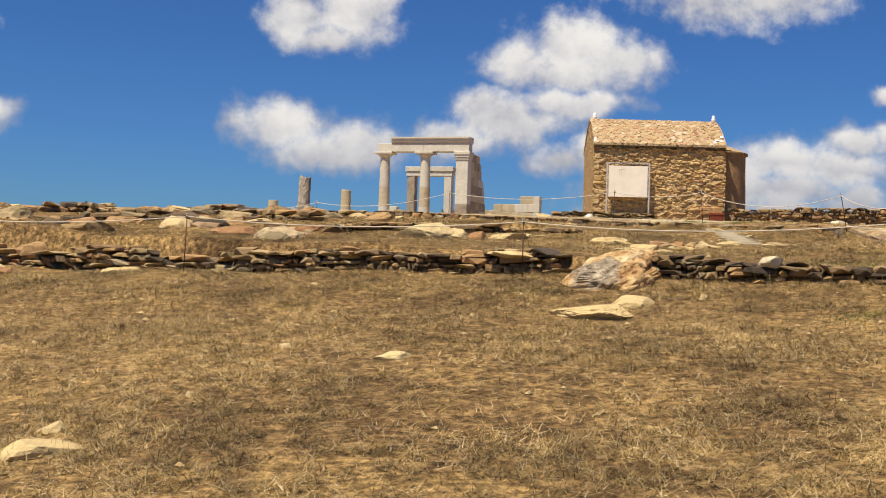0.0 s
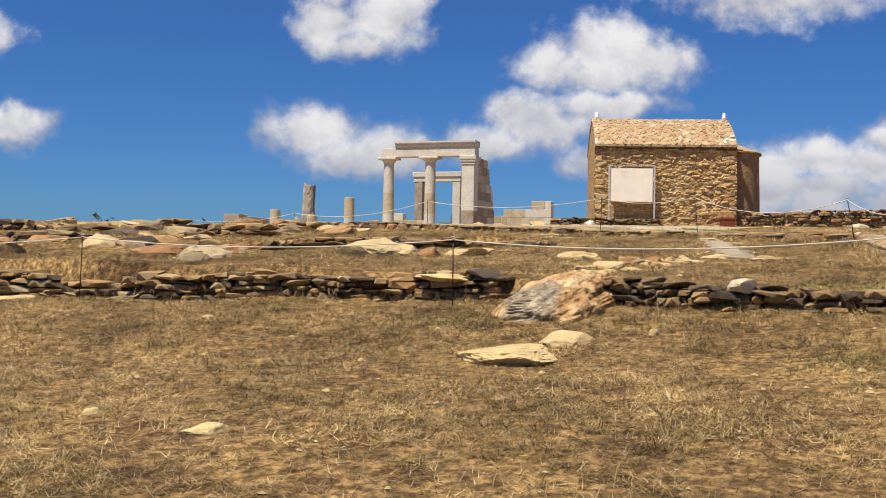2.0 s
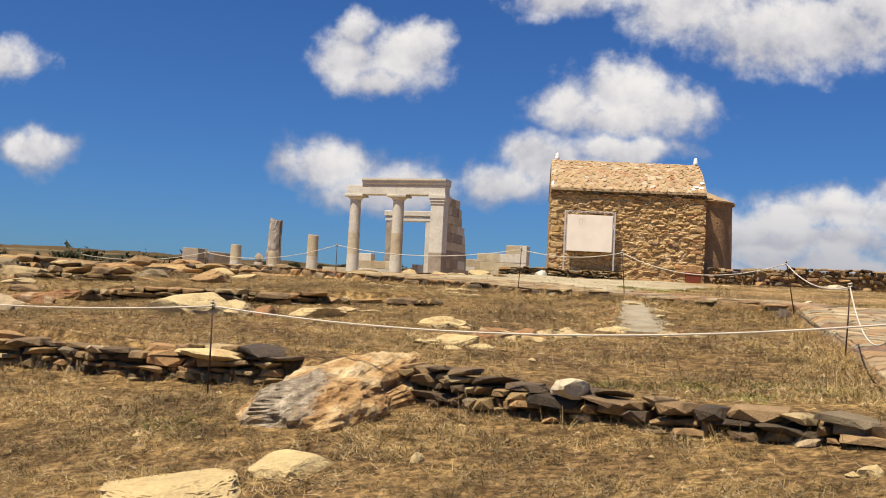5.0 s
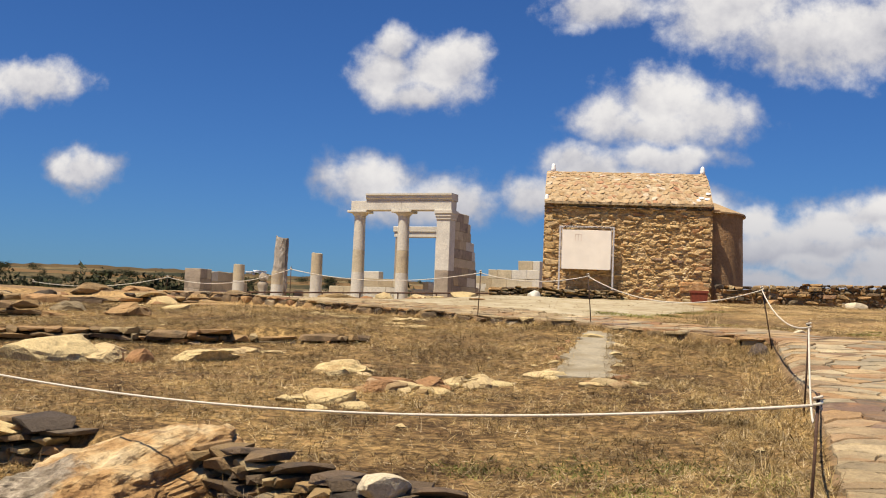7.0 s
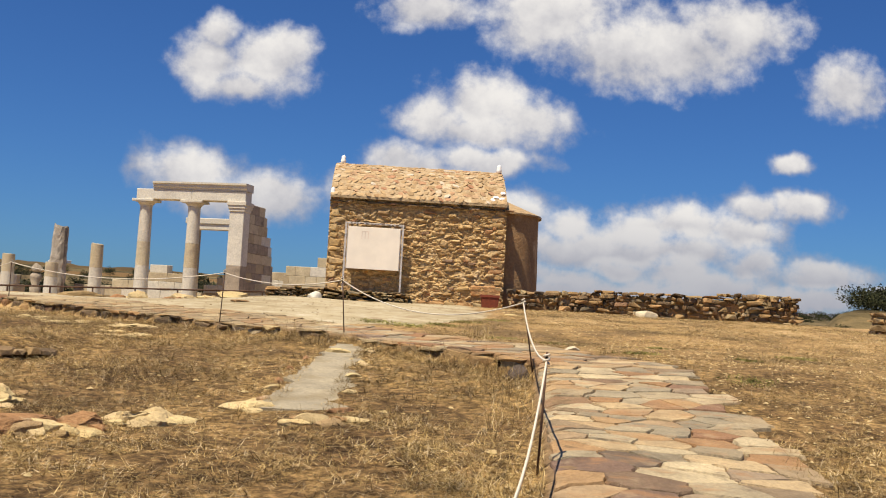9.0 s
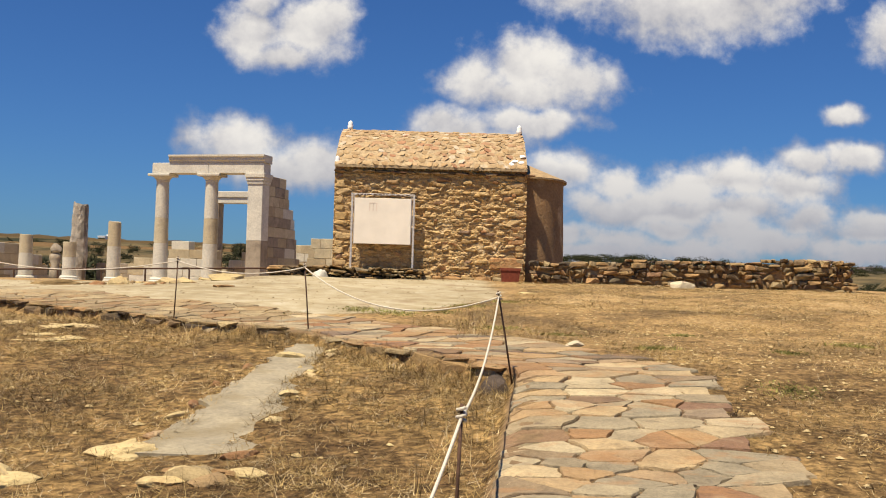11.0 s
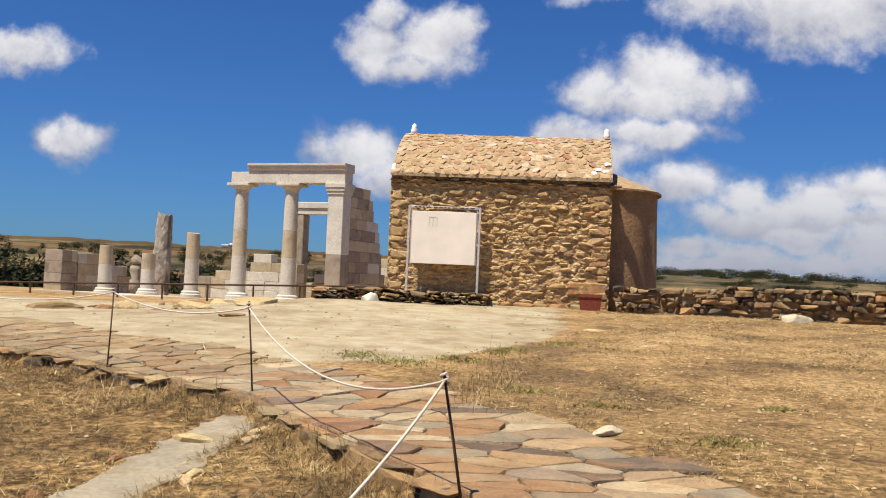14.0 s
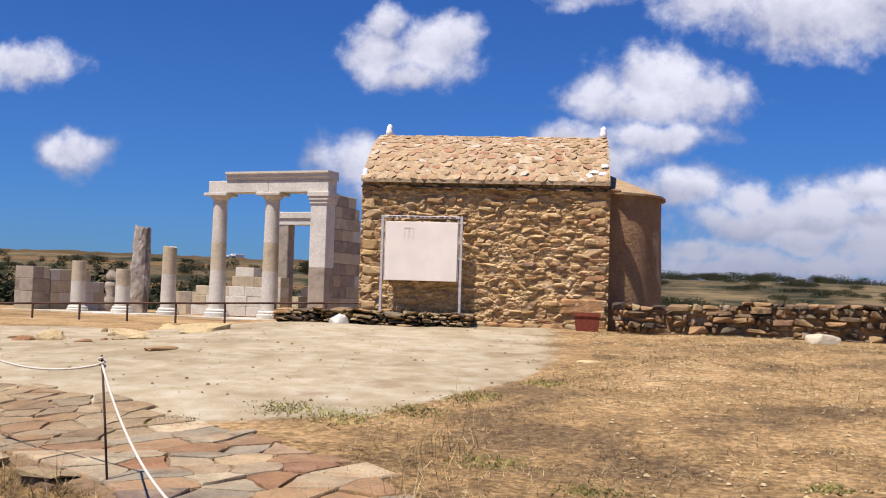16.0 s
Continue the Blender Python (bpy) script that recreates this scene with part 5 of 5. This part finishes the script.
def make_entablature():
    x, y, _ = temple(4.0, 0)
    e = thing("entablature", "cream marble architrave and cornice resting on columns", "architrave", (x, y, 6.66), turn=TURN_T)
    for a, b, m in ((0.0, 2.35, NEW_MARBLE), (2.354, 4.62, NEW_MARBLE)):
        part("architrave", boxed(a, b, 0.02, 0.62, 0.004, 0.40, 0.012), m, e)
    bm = bmesh.new()
    prof = [(0.0, 0.404), (0.0, 0.47), (-0.05, 0.50), (-0.05, 0.60), (-0.10, 0.63), (-0.10, 0.70), (0.66, 0.70), (0.66, 0.404)]
    ends = [[bm.verts.new((xx, yy, zz)) for yy, zz in prof] for xx in (0.72, 4.66)]
    for i in range(8):
        j = (i + 1) % 8
        bm.faces.new((ends[0][i], ends[0][j], ends[1][j], ends[1][i]))
    bm.faces.new(ends[0][::-1])
    bm.faces.new(ends[1])
    bmesh.ops.recalc_face_normals(bm, faces=bm.faces)
    part("cornice", bm, NEW_MARBLE, e)


make_entablature()


def make_portal():
    x, y, _ = temple(4.25, 5.15)
    p = thing("portal", "inner marble doorway with a moulded lintel and one jamb greyed for shade", "doorway", (x, y, TZ), turn=TURN_T)
    # the shaded look of this jamb is put into its grey marble
    part("grey_jamb", boxed(0.02, 0.46, 0, 0.5, -0.1, 3.50, 0.03, 0.015), GREY_MARBLE, p, "jamb coloured grey for its shade")
    part("white_jamb", boxed(2.10, 2.50, 0, 0.5, -0.1, 3.50, 0.015), NEW_MARBLE, p, "new white jamb")
    part("lintel", boxed(-0.02, 2.54, -0.02, 0.52, 3.504, 3.74, 0.01), NEW_MARBLE, p)
    part("lintel_moulding", boxed(-0.07, 2.60, -0.07, 0.57, 3.744, 4.0, 0.02), NEW_MARBLE, p)


make_portal()
blocks("west_pier", "ruined western corner pier of rough marble", 11.5, 12.35, 0.0, 0.9, TZ - 0.25, 4, 0.46, 1.0, 12, None, (MARBLE, GREY_MARBLE))
blocks("west_wall", "low western temple wall of marble blocks", 11.5, 12.2, 0.95, 4.5, TZ - 0.25, 4, 0.44, 0.9, 13, lambda i: (3.6, 3.4, 3.0, 2.2)[i])
blocks("cella_wall", "low rebuilt cella wall of pale marble blocks", 2.9, 6.7, 3.2, 3.8, TZ - 0.05, 4, 0.37, 0.8, 14, lambda i: (3.9, 3.8, 3.7, 2.1)[i], (NEW_MARBLE, NEW_MARBLE, MARBLE), "wall", False)
blocks("marble_block", "single pale marble block resting on a low wall", 4.1, 4.9, 3.25, 3.75, TZ - 0.05 + 4 * 0.37 + 0.002, 1, 0.34, 0.8, 24, None, (NEW_MARBLE,), "block", False)
blocks("cella_wall", "low rebuilt cella wall of rough marble blocks", -0.6, 2.0, 6.3, 6.9, TZ, 5, 0.36, 0.5, 15, lambda i: (5.0, 4.8, 4.4, 3.8, 3.2)[i], (MARBLE, NEW_MARBLE), "wall", False)
blocks("cella_wall", "short pale marble block wall inside the temple", 7.4, 9.2, 4.5, 5.0, TZ - 0.1, 2, 0.45, 0.5, 16, None, (MARBLE, GREY_MARBLE), "wall", False)
blocks("ruined_wall", "ruined wall of small marble blocks east of the temple", -3.15, -0.8, 4.5, 5.1, TZ - 0.02, 6, 0.41, 0.6, 18, lambda i: (2.6, 2.6, 2.55, 2.5, 2.4, 1.0)[i], (MARBLE, MARBLE, NEW_MARBLE), "wall", False)
blocks("temple_step", "worn marble temple step under the columns", -0.9, 12.6, -0.35, 1.0, TZ - 0.42, 2, 0.21, 1.1, 19, None, (MARBLE, NEW_MARBLE), "step", False)


def make_shards():
    """The tall broken inner pillar and the small turned fragments by it."""
    x, y = -9.5, 55.3
    bm = bmesh.new()
    rings = []
    for k in range(19):
        z = -0.2 + 3.7 * k / 18
        ring = []
        for i in range(20):
            a = 2 * math.pi * i / 20
            r = 0.34 / max(abs(math.cos(a)), abs(math.sin(a))) ** 0.75 * (1 + 0.16 * noise.noise((math.cos(a) * 1.4, math.sin(a) * 1.4, z * 1.3)) + 0.08 * noise.noise((math.cos(a) * 3, math.sin(a) * 3, z * 4)))
            taper = 1 - 0.10 * ease(z, 1.2, 3.4)
            zz = z + (0.16 * noise.noise((math.cos(a) * 2.7, math.sin(a) * 2.7, 5)) - 0.10 * ease(math.cos(a), 0.0, 0.4) - 0.35 * ease(0.25 - abs(math.cos(a) + 0.1), 0, 0.2)) * ease(z, 2.6, 3.5)
            ring.append(bm.verts.new((r * taper * math.cos(a), r * taper * math.sin(a), zz)))
        rings.append(ring)
    for a, b in zip(rings, rings[1:]):
        for i in range(20):
            bm.faces.new((a[i], a[(i + 1) % 20], b[(i + 1) % 20], b[i]))
    bm.faces.new(rings[0][::-1])
    bm.faces.new(rings[-1])
    bmesh.ops.triangulate(bm, faces=[f for f in bm.faces if len(f.verts) > 4])
    ob = part("broken_pillar", bm, PILLAR_STONE)
    ob.matrix_basis = pose(x, y, TZ - 0.2, 0, 1, 10)
    tagged(ob, "tall jagged grey marble pillar split at the top", "pillar")
    x, y, _ = temple(9.0, 1.3)
    frag = thing("baluster_fragment", "small rounded stack of grey marble fragments", "fragment", (x, y, TZ))
    part("lower_piece", lathe(bmesh.new(), [(0.24, -0.1), (0.22, 0.5), (0.14, 0.6), (0.24, 0.9), (0.22, 1.05), (0.12, 1.12)], 16), GREY_MARBLE, frag, smooth=True)
    part("round_piece", rock_mesh("round_piece", GREY_MARBLE, 301, (0.5, 0.5, 0.42), 0.1, 3), None, frag, m=pose(0, 0, 1.32))


make_shards()


def make_rail():
    """Low steel rail before the temple."""
    posts = [(-9.4 + 1.32 * i, 42 - 0.05 * i) for i in range(10)]
    rail = thing("visitor_rail", "low rusty steel handrail before the temple", "railing", (*posts[0], height(*posts[0])))
    inv = rail.matrix_basis.inverted()
    tops = []
    for x, y in posts:
        top = 2.80 + (x + 9.4) * 0.031
        part("rail_post", boxed(x - 0.022, x + 0.022, y - 0.022, y + 0.022, height(x, y) - 0.1, top, 0.004), RUST, rail, m=inv.copy())
        tops.append((x, y, top))
    for a, b in zip(tops, tops[1:]):
        part("rail_bar", tube(bmesh.new(), [a, b], 0.026, 8), RUST, rail, m=inv.copy(), smooth=True)


make_rail()


# ---- far country ----
def blades(name, label, category, material, base, up, side, kind="stuff"):
    """Many thin triangles in one mesh: base, tip offset and half width vectors as arrays."""
    n = len(base)
    verts = np.empty((n, 3, 3), dtype=np.float32)
    verts[:, 0], verts[:, 1], verts[:, 2] = base - side, base + side, base + up
    me = bpy.data.meshes.new(name)
    me.vertices.add(n * 3)
    me.vertices.foreach_set("co", verts.ravel())
    me.loops.add(n * 3)
    me.loops.foreach_set("vertex_index", np.arange(n * 3, dtype=np.int32))
    me.polygons.add(n)
    me.polygons.foreach_set("loop_start", np.arange(0, n * 3, 3, dtype=np.int32))
    me.update(calc_edges=True)
    me.materials.append(material)
    return tagged(new(name, me), label, category, kind=kind)


def land(x, y):
    """Heights of the ground sheet at arrays of places."""
    xs, ys, zs = GRID["xs"], GRID["ys"], GRID["zs"]
    i = np.clip(np.searchsorted(xs, x) - 1, 0, len(xs) - 2)
    j = np.clip(np.searchsorted(ys, y) - 1, 0, len(ys) - 2)
    fx, fy = (x - xs[i]) / (xs[i + 1] - xs[i]), (y - ys[j]) / (ys[j + 1] - ys[j])
    return (zs[j, i] * (1 - fx) + zs[j, i + 1] * fx) * (1 - fy) + (zs[j + 1, i] * (1 - fx) + zs[j + 1, i + 1] * fx) * fy


def leaf_cloud(rs, places, leaves, grain=1.0):
    """Leaves of bushes: places are x, y, width, height."""
    base, up, side = [], [], []
    for x, y, w, h in places:
        n = int(leaves)
        d = rs.normal(size=(n, 3))
        d /= np.linalg.norm(d, axis=1)[:, None]
        lobes = rs.normal(size=(7, 3)) * (0.55, 0.55, 0.35)
        d = d * (rs.random((n, 1)) ** 0.4) * 0.62 + lobes[rs.integers(0, 7, n)] * 0.75
        z0 = float(land(np.array([x]), np.array([y]))[0])
        p = d * (w / 2, w / 2, h / 2) + (x, y, z0 + h * 0.42)
        p[:, 2] = np.maximum(p[:, 2], z0 + 0.02)
        size = (0.025 * w + 0.045) * grain
        base.append(p)
        up.append(rs.normal(size=(n, 3)) * size)
        side.append(rs.normal(size=(n, 3)) * size * 0.5)
    return np.concatenate(base), np.concatenate(up), np.concatenate(side)


def make_scrub():
    rs = np.random.default_rng(5)
    places = []
    for _ in range(640):      # thicket in the valley behind the temple
        y = rs.uniform(72, 150)
        places.append((rs.uniform(-0.75, 0.12) * y, y, rs.uniform(3, 7), rs.uniform(2.0, 3.8)))
    for _ in range(170):      # dark belt of trees to the west
        y = rs.uniform(74, 100)
        places.append((rs.uniform(-0.75, -0.30) * y, y, rs.uniform(3, 6), rs.uniform(2.8, 4.6)))
    for _ in range(260):      # scattered over the ridge
        y = rs.uniform(140, 300)
        places.append((rs.uniform(-0.75, 0.1) * y, y, rs.uniform(2, 6), rs.uniform(1.3, 3.2)))
    blades("scrub", "dark green scrub over the valley and ridge", "scrub", SCRUB, *leaf_cloud(rs, places, 700))
    places = []
    for _ in range(100):      # groves to the north-east
        y = rs.uniform(180, 400)
        places.append((rs.uniform(0.08, 0.62) * y, y, rs.uniform(3, 8), rs.uniform(1.2, 2.6)))
    for _ in range(70):
        y = rs.uniform(385, 420)
        places.append((rs.uniform(0.05, 0.6) * y, y, rs.uniform(6, 14), rs.uniform(2.5, 5)))
    for _ in range(26):       # trees on the rocky hill beyond the yard wall
        y = rs.uniform(84, 98)
        places.append((rs.uniform(0.47, 0.60) * y, y, rs.uniform(3, 5), rs.uniform(1.6, 2.6)))
    for _ in range(26):       # bushes along its foot
        y = rs.uniform(64, 80)
        places.append((rs.uniform(0.36, 0.58) * y, y, rs.uniform(1.2, 3), rs.uniform(0.7, 1.5)))
    blades("grove", "dark green trees scattered over far fields", "trees", SCRUB, *leaf_cloud(rs, places, 1300, 0.6))


make_scrub()


def make_far_walls():
    """Field walls along the terraces of the ridge."""
    rnd = random.Random(9)
    for y, lift in ((185, 0.9), (215, 0.8), (248, 0.9), (285, 0.9), (318, 1.0)):
        bm = bmesh.new()
        x = -0.72 * y
        rows = []
        while x < 0.1 * y:
            yy = y + 10 * noise.noise((x * 0.02, y, 0))
            z = height(x, yy)
            t = lift * (0.6 + 0.6 * rnd.random())
            rows.append([bm.verts.new(p) for p in ((x, yy - 0.4, z - 1), (x, yy - 0.3, z + t), (x, yy + 0.3, z + t), (x, yy + 0.4, z - 1))])
            x += 3.0
        for a, b in zip(rows, rows[1:]):
            for k in range(3):
                bm.faces.new((a[k], b[k], b[k + 1], a[k + 1]))
        tagged(part("field_wall", bm, SCHIST), "far stone field wall along a terrace", "wall", kind="structure")


make_far_walls()


def house(x, y, w, d, h, label="far white flat-roofed village house"):
    z = height(x, y) - 0.3
    ob = thing("house", label, "house", (x, y, z), "far village houses", turn=random.Random(int(x)).uniform(-15, 15))
    part("wall", boxed(-w / 2, w / 2, -d / 2, d / 2, 0, h, 0.05), WHITEWASH, ob)
    part("roof", boxed(-w / 2 - 0.1, w / 2 + 0.1, -d / 2 - 0.1, d / 2 + 0.1, h + 0.004, h + 0.3, 0.05), WHITEWASH, ob)
    for fx in (-0.3, 0.05, 0.32):
        part("window", boxed(fx * w - 0.45, fx * w + 0.45, -d / 2 - 0.05, -d / 2 + 0.05, h * 0.4, h * 0.75), SCRUB, ob)
    return ob


for u, y, w, h in ((0.165, 402, 5, 2.6), (0.185, 408, 4, 2.4), (0.205, 404, 3.5, 2.4), (0.1, 380, 5, 2.0), (0.23, 399, 3.5, 2.2), (-0.292, 352, 2.4, 1.3), (-0.285, 354, 1.8, 1.8)):
    house(u * y, y, w, 6, h)


def ridge(name, label, material, u0, u1, y, top, seed, rough=0.3):
    """A far mountain crest as a thick wedge."""
    bm = bmesh.new()
    rows = []
    for i in range(61):
        f = i / 60
        x = (u0 + (u1 - u0) * f) * y
        env = ease(f, 0, 0.2) * (1 - ease(f, 0.85, 1.0))
        z = top * env * (0.7 + rough * (noise.noise((f * 5, seed, 0)) + 0.5 * noise.noise((f * 13, seed, 1)) + 0.25 * noise.noise((f * 31, seed, 2))))
        rows.append([bm.verts.new(p) for p in ((x, y - 500, -40), (x, y - 180 + 60 * noise.noise((f * 9, 4, seed)), z * 0.55), (x, y, z), (x, y + 400, -40))])
    for a, b in zip(rows, rows[1:]):
        for k in range(3):
            bm.faces.new((a[k], b[k], b[k + 1], a[k + 1]))
    tagged(part(name, bm, material, smooth=True), label, "mountain", kind="structure")


ridge("mountain", "mountains coloured hazy blue under cloud", HAZE_HILL, 0.1, 1.0, 3400, 125, 1)
ridge("mountain", "bare pinkish mountain crest in haze", PINK_ROCK, 0.20, 0.8, 2900, 88, 2, 0.55)


# ---- grass, weeds and pebbles ----
def patchy(rs, x, y, cell):
    """Smooth random field between 0 and 1 over arrays of places."""
    g = rs.random((80, 80))
    gx, gy = (x + 40) / cell % 79, (y + 10) / cell % 79
    i, j = gx.astype(int), gy.astype(int)
    fx, fy = gx - i, gy - j
    fx, fy = fx * fx * (3 - 2 * fx), fy * fy * (3 - 2 * fy)
    return (g[i, j] * (1 - fx) + g[i + 1, j] * fx) * (1 - fy) + (g[i, j + 1] * (1 - fx) + g[i + 1, j + 1] * fx) * fy


def table(x, rows):
    return np.interp(x, [a for a, _ in rows], [b for _, b in rows])


def off_path(x, y):
    e = table(y, PATH_EDGE)
    k = table(x, KERB)
    paved = ((y < 19.2) & (y > 6.4) & (x > e - 0.04) & (x < e + 1.38)) | ((x < 6.8) & (y > k - 0.05) & (y < k + 1.5))
    paved |= (y > 18) & (y < 21) & (x > 5) & (y > k - 0.03) & (x < 6.5 + 0.6 * (20.8 - y))
    paved |= (np.abs(x - (4.42 + (y - 17.2) * 0.055)) < 0.16) & (y > 16.8) & (y < 20.9)
    return ~paved


def sow(name, label, count, x0, x1, y0, y1, seed, keep, tall=(0.05, 0.13), wide=(0.0012, 0.0026), flat=0.35, material=None):
    rs = np.random.default_rng(seed)
    x, y = rs.uniform(x0, x1, count), rs.uniform(y0, y1, count)
    ok = keep(x, y) & off_path(x, y) & (rs.random(count) < 0.05 + 2.6 * patchy(rs, x, y, 0.9) * patchy(rs, x, y, 0.16) ** 1.6)
    x, y = x[ok], y[ok]
    n = len(x)
    a = rs.uniform(0, 2 * np.pi, n)
    l = rs.uniform(*tall, n)
    lift = np.clip(np.abs(rs.normal(flat, 0.35, n)), 0.05, 1.4)
    up = np.stack([np.cos(a) * np.cos(lift) * l, np.sin(a) * np.cos(lift) * l, np.sin(lift) * l], 1)
    w = rs.uniform(*wide, n)
    side = np.stack([-np.sin(a) * w, np.cos(a) * w, rs.normal(0, 0.3, n) * w], 1)
    base = np.stack([x, y, land(x, y) + rs.uniform(-0.004, 0.014, n)], 1)
    return blades(name, label, "grass", material or STRAW, base, up, side)


def below_wall(x, y):
    return (y < table(x, WALL) - 0.1) | (x > 5.2)


def above_wall(x, y):
    return (y > table(x, WALL) + 0.1) & (y < table(x, KERB)) & (x < table(y, PATH_EDGE))


def east_field(x, y):
    grassy = (x > 7.4) | ((y > 20.5) & (x > 5.0 + (27 - y) * 0.1) & (y < 32.8) & (x > 5.6))
    return grassy & ((x > 7.5) | (y < table(x, SAND_FRONT) + 0.4))


sow("dry_grass", "mown dry straw grass over the lower field", 1400000, -9, 9, 3.5, 15.5, 1, below_wall, (0.03, 0.11), (0.0011, 0.0028), 0.2)
sow("dry_grass", "dry straw grass over the upper terrace", 560000, -8, 6.5, 12, 24, 2, above_wall, (0.03, 0.11), (0.0013, 0.003), 0.24)
sow("dry_grass", "short dry golden grass over the yard", 460000, 5.4, 15, 14, 33, 3, lambda x, y: east_field(x, y) & (y > 14), (0.02, 0.075), (0.0012, 0.0028), 0.22)
sow("straw_litter", "long pale straw stalks lying over the field", 60000, -9, 8, 3.5, 22, 8, lambda x, y: (y < table(x, KERB)) & (x < np.where(y > 11, table(y, PATH_EDGE), 9)), (0.06, 0.16), (0.0009, 0.0018), 0.14)
sow("edge_grass", "thick dry grass against the path's kerb", 36000, 3.6, 6.5, 18.0, 22.2, 14, lambda x, y: (y < table(x, KERB) + 0.02) & (y > table(x, KERB) - 0.75), (0.04, 0.13), (0.0012, 0.0026), 0.5)
sow("dry_tufts", "tall pale tufts of dead grass along edges", 40000, -4, 6.6, 11, 25, 4, lambda x, y: (np.abs(y - table(x, KERB) + 0.28) < 0.26) | (np.abs(y - table(x, WALL) + 0.3) < 0.2) | (np.abs(x - table(y, PATH_EDGE) + 0.2) < 0.2), (0.12, 0.3), (0.0015, 0.003), 0.8)


def make_weeds():
    rs = np.random.default_rng(12)
    spots = [(4.3, 12.9, 0.35), (4.9, 13.0, 0.3), (4.6, 12.3, 0.3), (3.7, 12.9, 0.25), (5.3, 12.6, 0.3), (0.6, 11.9, 0.3), (3.6, 9.6, 0.45), (4.2, 9.2, 0.4), (4.9, 24.0, 0.3), (5.4, 23.8, 0.35), (5.9, 24.2, 0.3), (6.3, 24.9, 0.35),
             (4.2, 23.3, 0.25), (6.6, 22.6, 0.3), (7.2, 21.9, 0.25), (7.9, 20.4, 0.25), (8.6, 22.3, 0.2), (9.2, 20.5, 0.2), (6.9, 26.0, 0.3), (8.4, 18.2, 0.25), (10.2, 21.5, 0.3)]
    base, up, side = [], [], []
    for x, y, r in spots:
        n = int(1500 * r)
        d = rs.normal(size=(n, 2)) * r * 0.45
        px, py = x + d[:, 0], y + d[:, 1]
        base.append(np.stack([px, py, land(px, py)], 1))
        up.append(np.stack([rs.normal(0, 0.02, n), rs.normal(0, 0.02, n), rs.uniform(0.004, 0.035, n)], 1))
        side.append(rs.normal(0, 0.003, (n, 3)))
    blades("green_weeds", "sparse low green weeds in dry grass", "weeds", GREEN, np.concatenate(base), np.concatenate(up), np.concatenate(side))


make_weeds()


def make_pebbles(name, label, material, count, x0, x1, y0, y1, seed, size, keep=None):
    """Countless little stones lying in the grass, in one mesh."""
    rs = np.random.default_rng(seed)
    x, y = rs.uniform(x0, x1, count), rs.uniform(y0, y1, count)
    ok = off_path(x, y) if keep is None else keep(x, y)
    x, y = x[ok], y[ok]
    n = len(x)
    z = land(x, y)
    s = size * np.minimum(rs.lognormal(0, 0.4, n), 2.0)
    corners = np.array([(1, 0, 0), (0.4, 0.8, 0.1), (-0.7, 0.6, 0), (-1, -0.2, 0.1), (-0.2, -0.9, 0), (0.7, -0.6, 0), (0.3, 0.1, 0.7), (-0.4, 0.1, 0.6)])
    a = rs.uniform(0, 6.28, n)
    v = corners[None] * rs.uniform(0.7, 1.25, (n, 8, 1)) * s[:, None, None]
    c, q = np.cos(a)[:, None], np.sin(a)[:, None]
    v = np.stack([v[..., 0] * c - v[..., 1] * q + x[:, None], v[..., 0] * q + v[..., 1] * c + y[:, None], v[..., 2] * 0.8 + z[:, None] + 0.004], 2)
    tri = [(0, 1, 6), (1, 2, 7), (2, 3, 7), (3, 4, 7), (4, 5, 6), (5, 0, 6), (1, 7, 6), (4, 6, 7)]
    me = bpy.data.meshes.new(name)
    me.from_pydata(v.reshape(-1, 3).tolist(), [], [tuple(8 * i + k for k in t) for i in range(n) for t in tri])
    me.materials.append(material)
    tagged(new(name, me), label, "pebbles", kind="stuff")


make_pebbles("pebbles", "small pale stones scattered over the dry field", PALE_ROCK, 420, -9, 6, 4, 22, 1, 0.022)
make_pebbles("pebbles", "small pale stones scattered over the yard", PALE_ROCK, 3600, 7, 15, 15, 33, 2, 0.013, lambda x, y: x > 7.4)
make_pebbles("pebbles", "loose gravel on the trodden sand", SCHIST, 500, -3, 7.5, 23.5, 33, 3, 0.013, lambda x, y: y > table(x, KERB) + 1.2)
make_path()
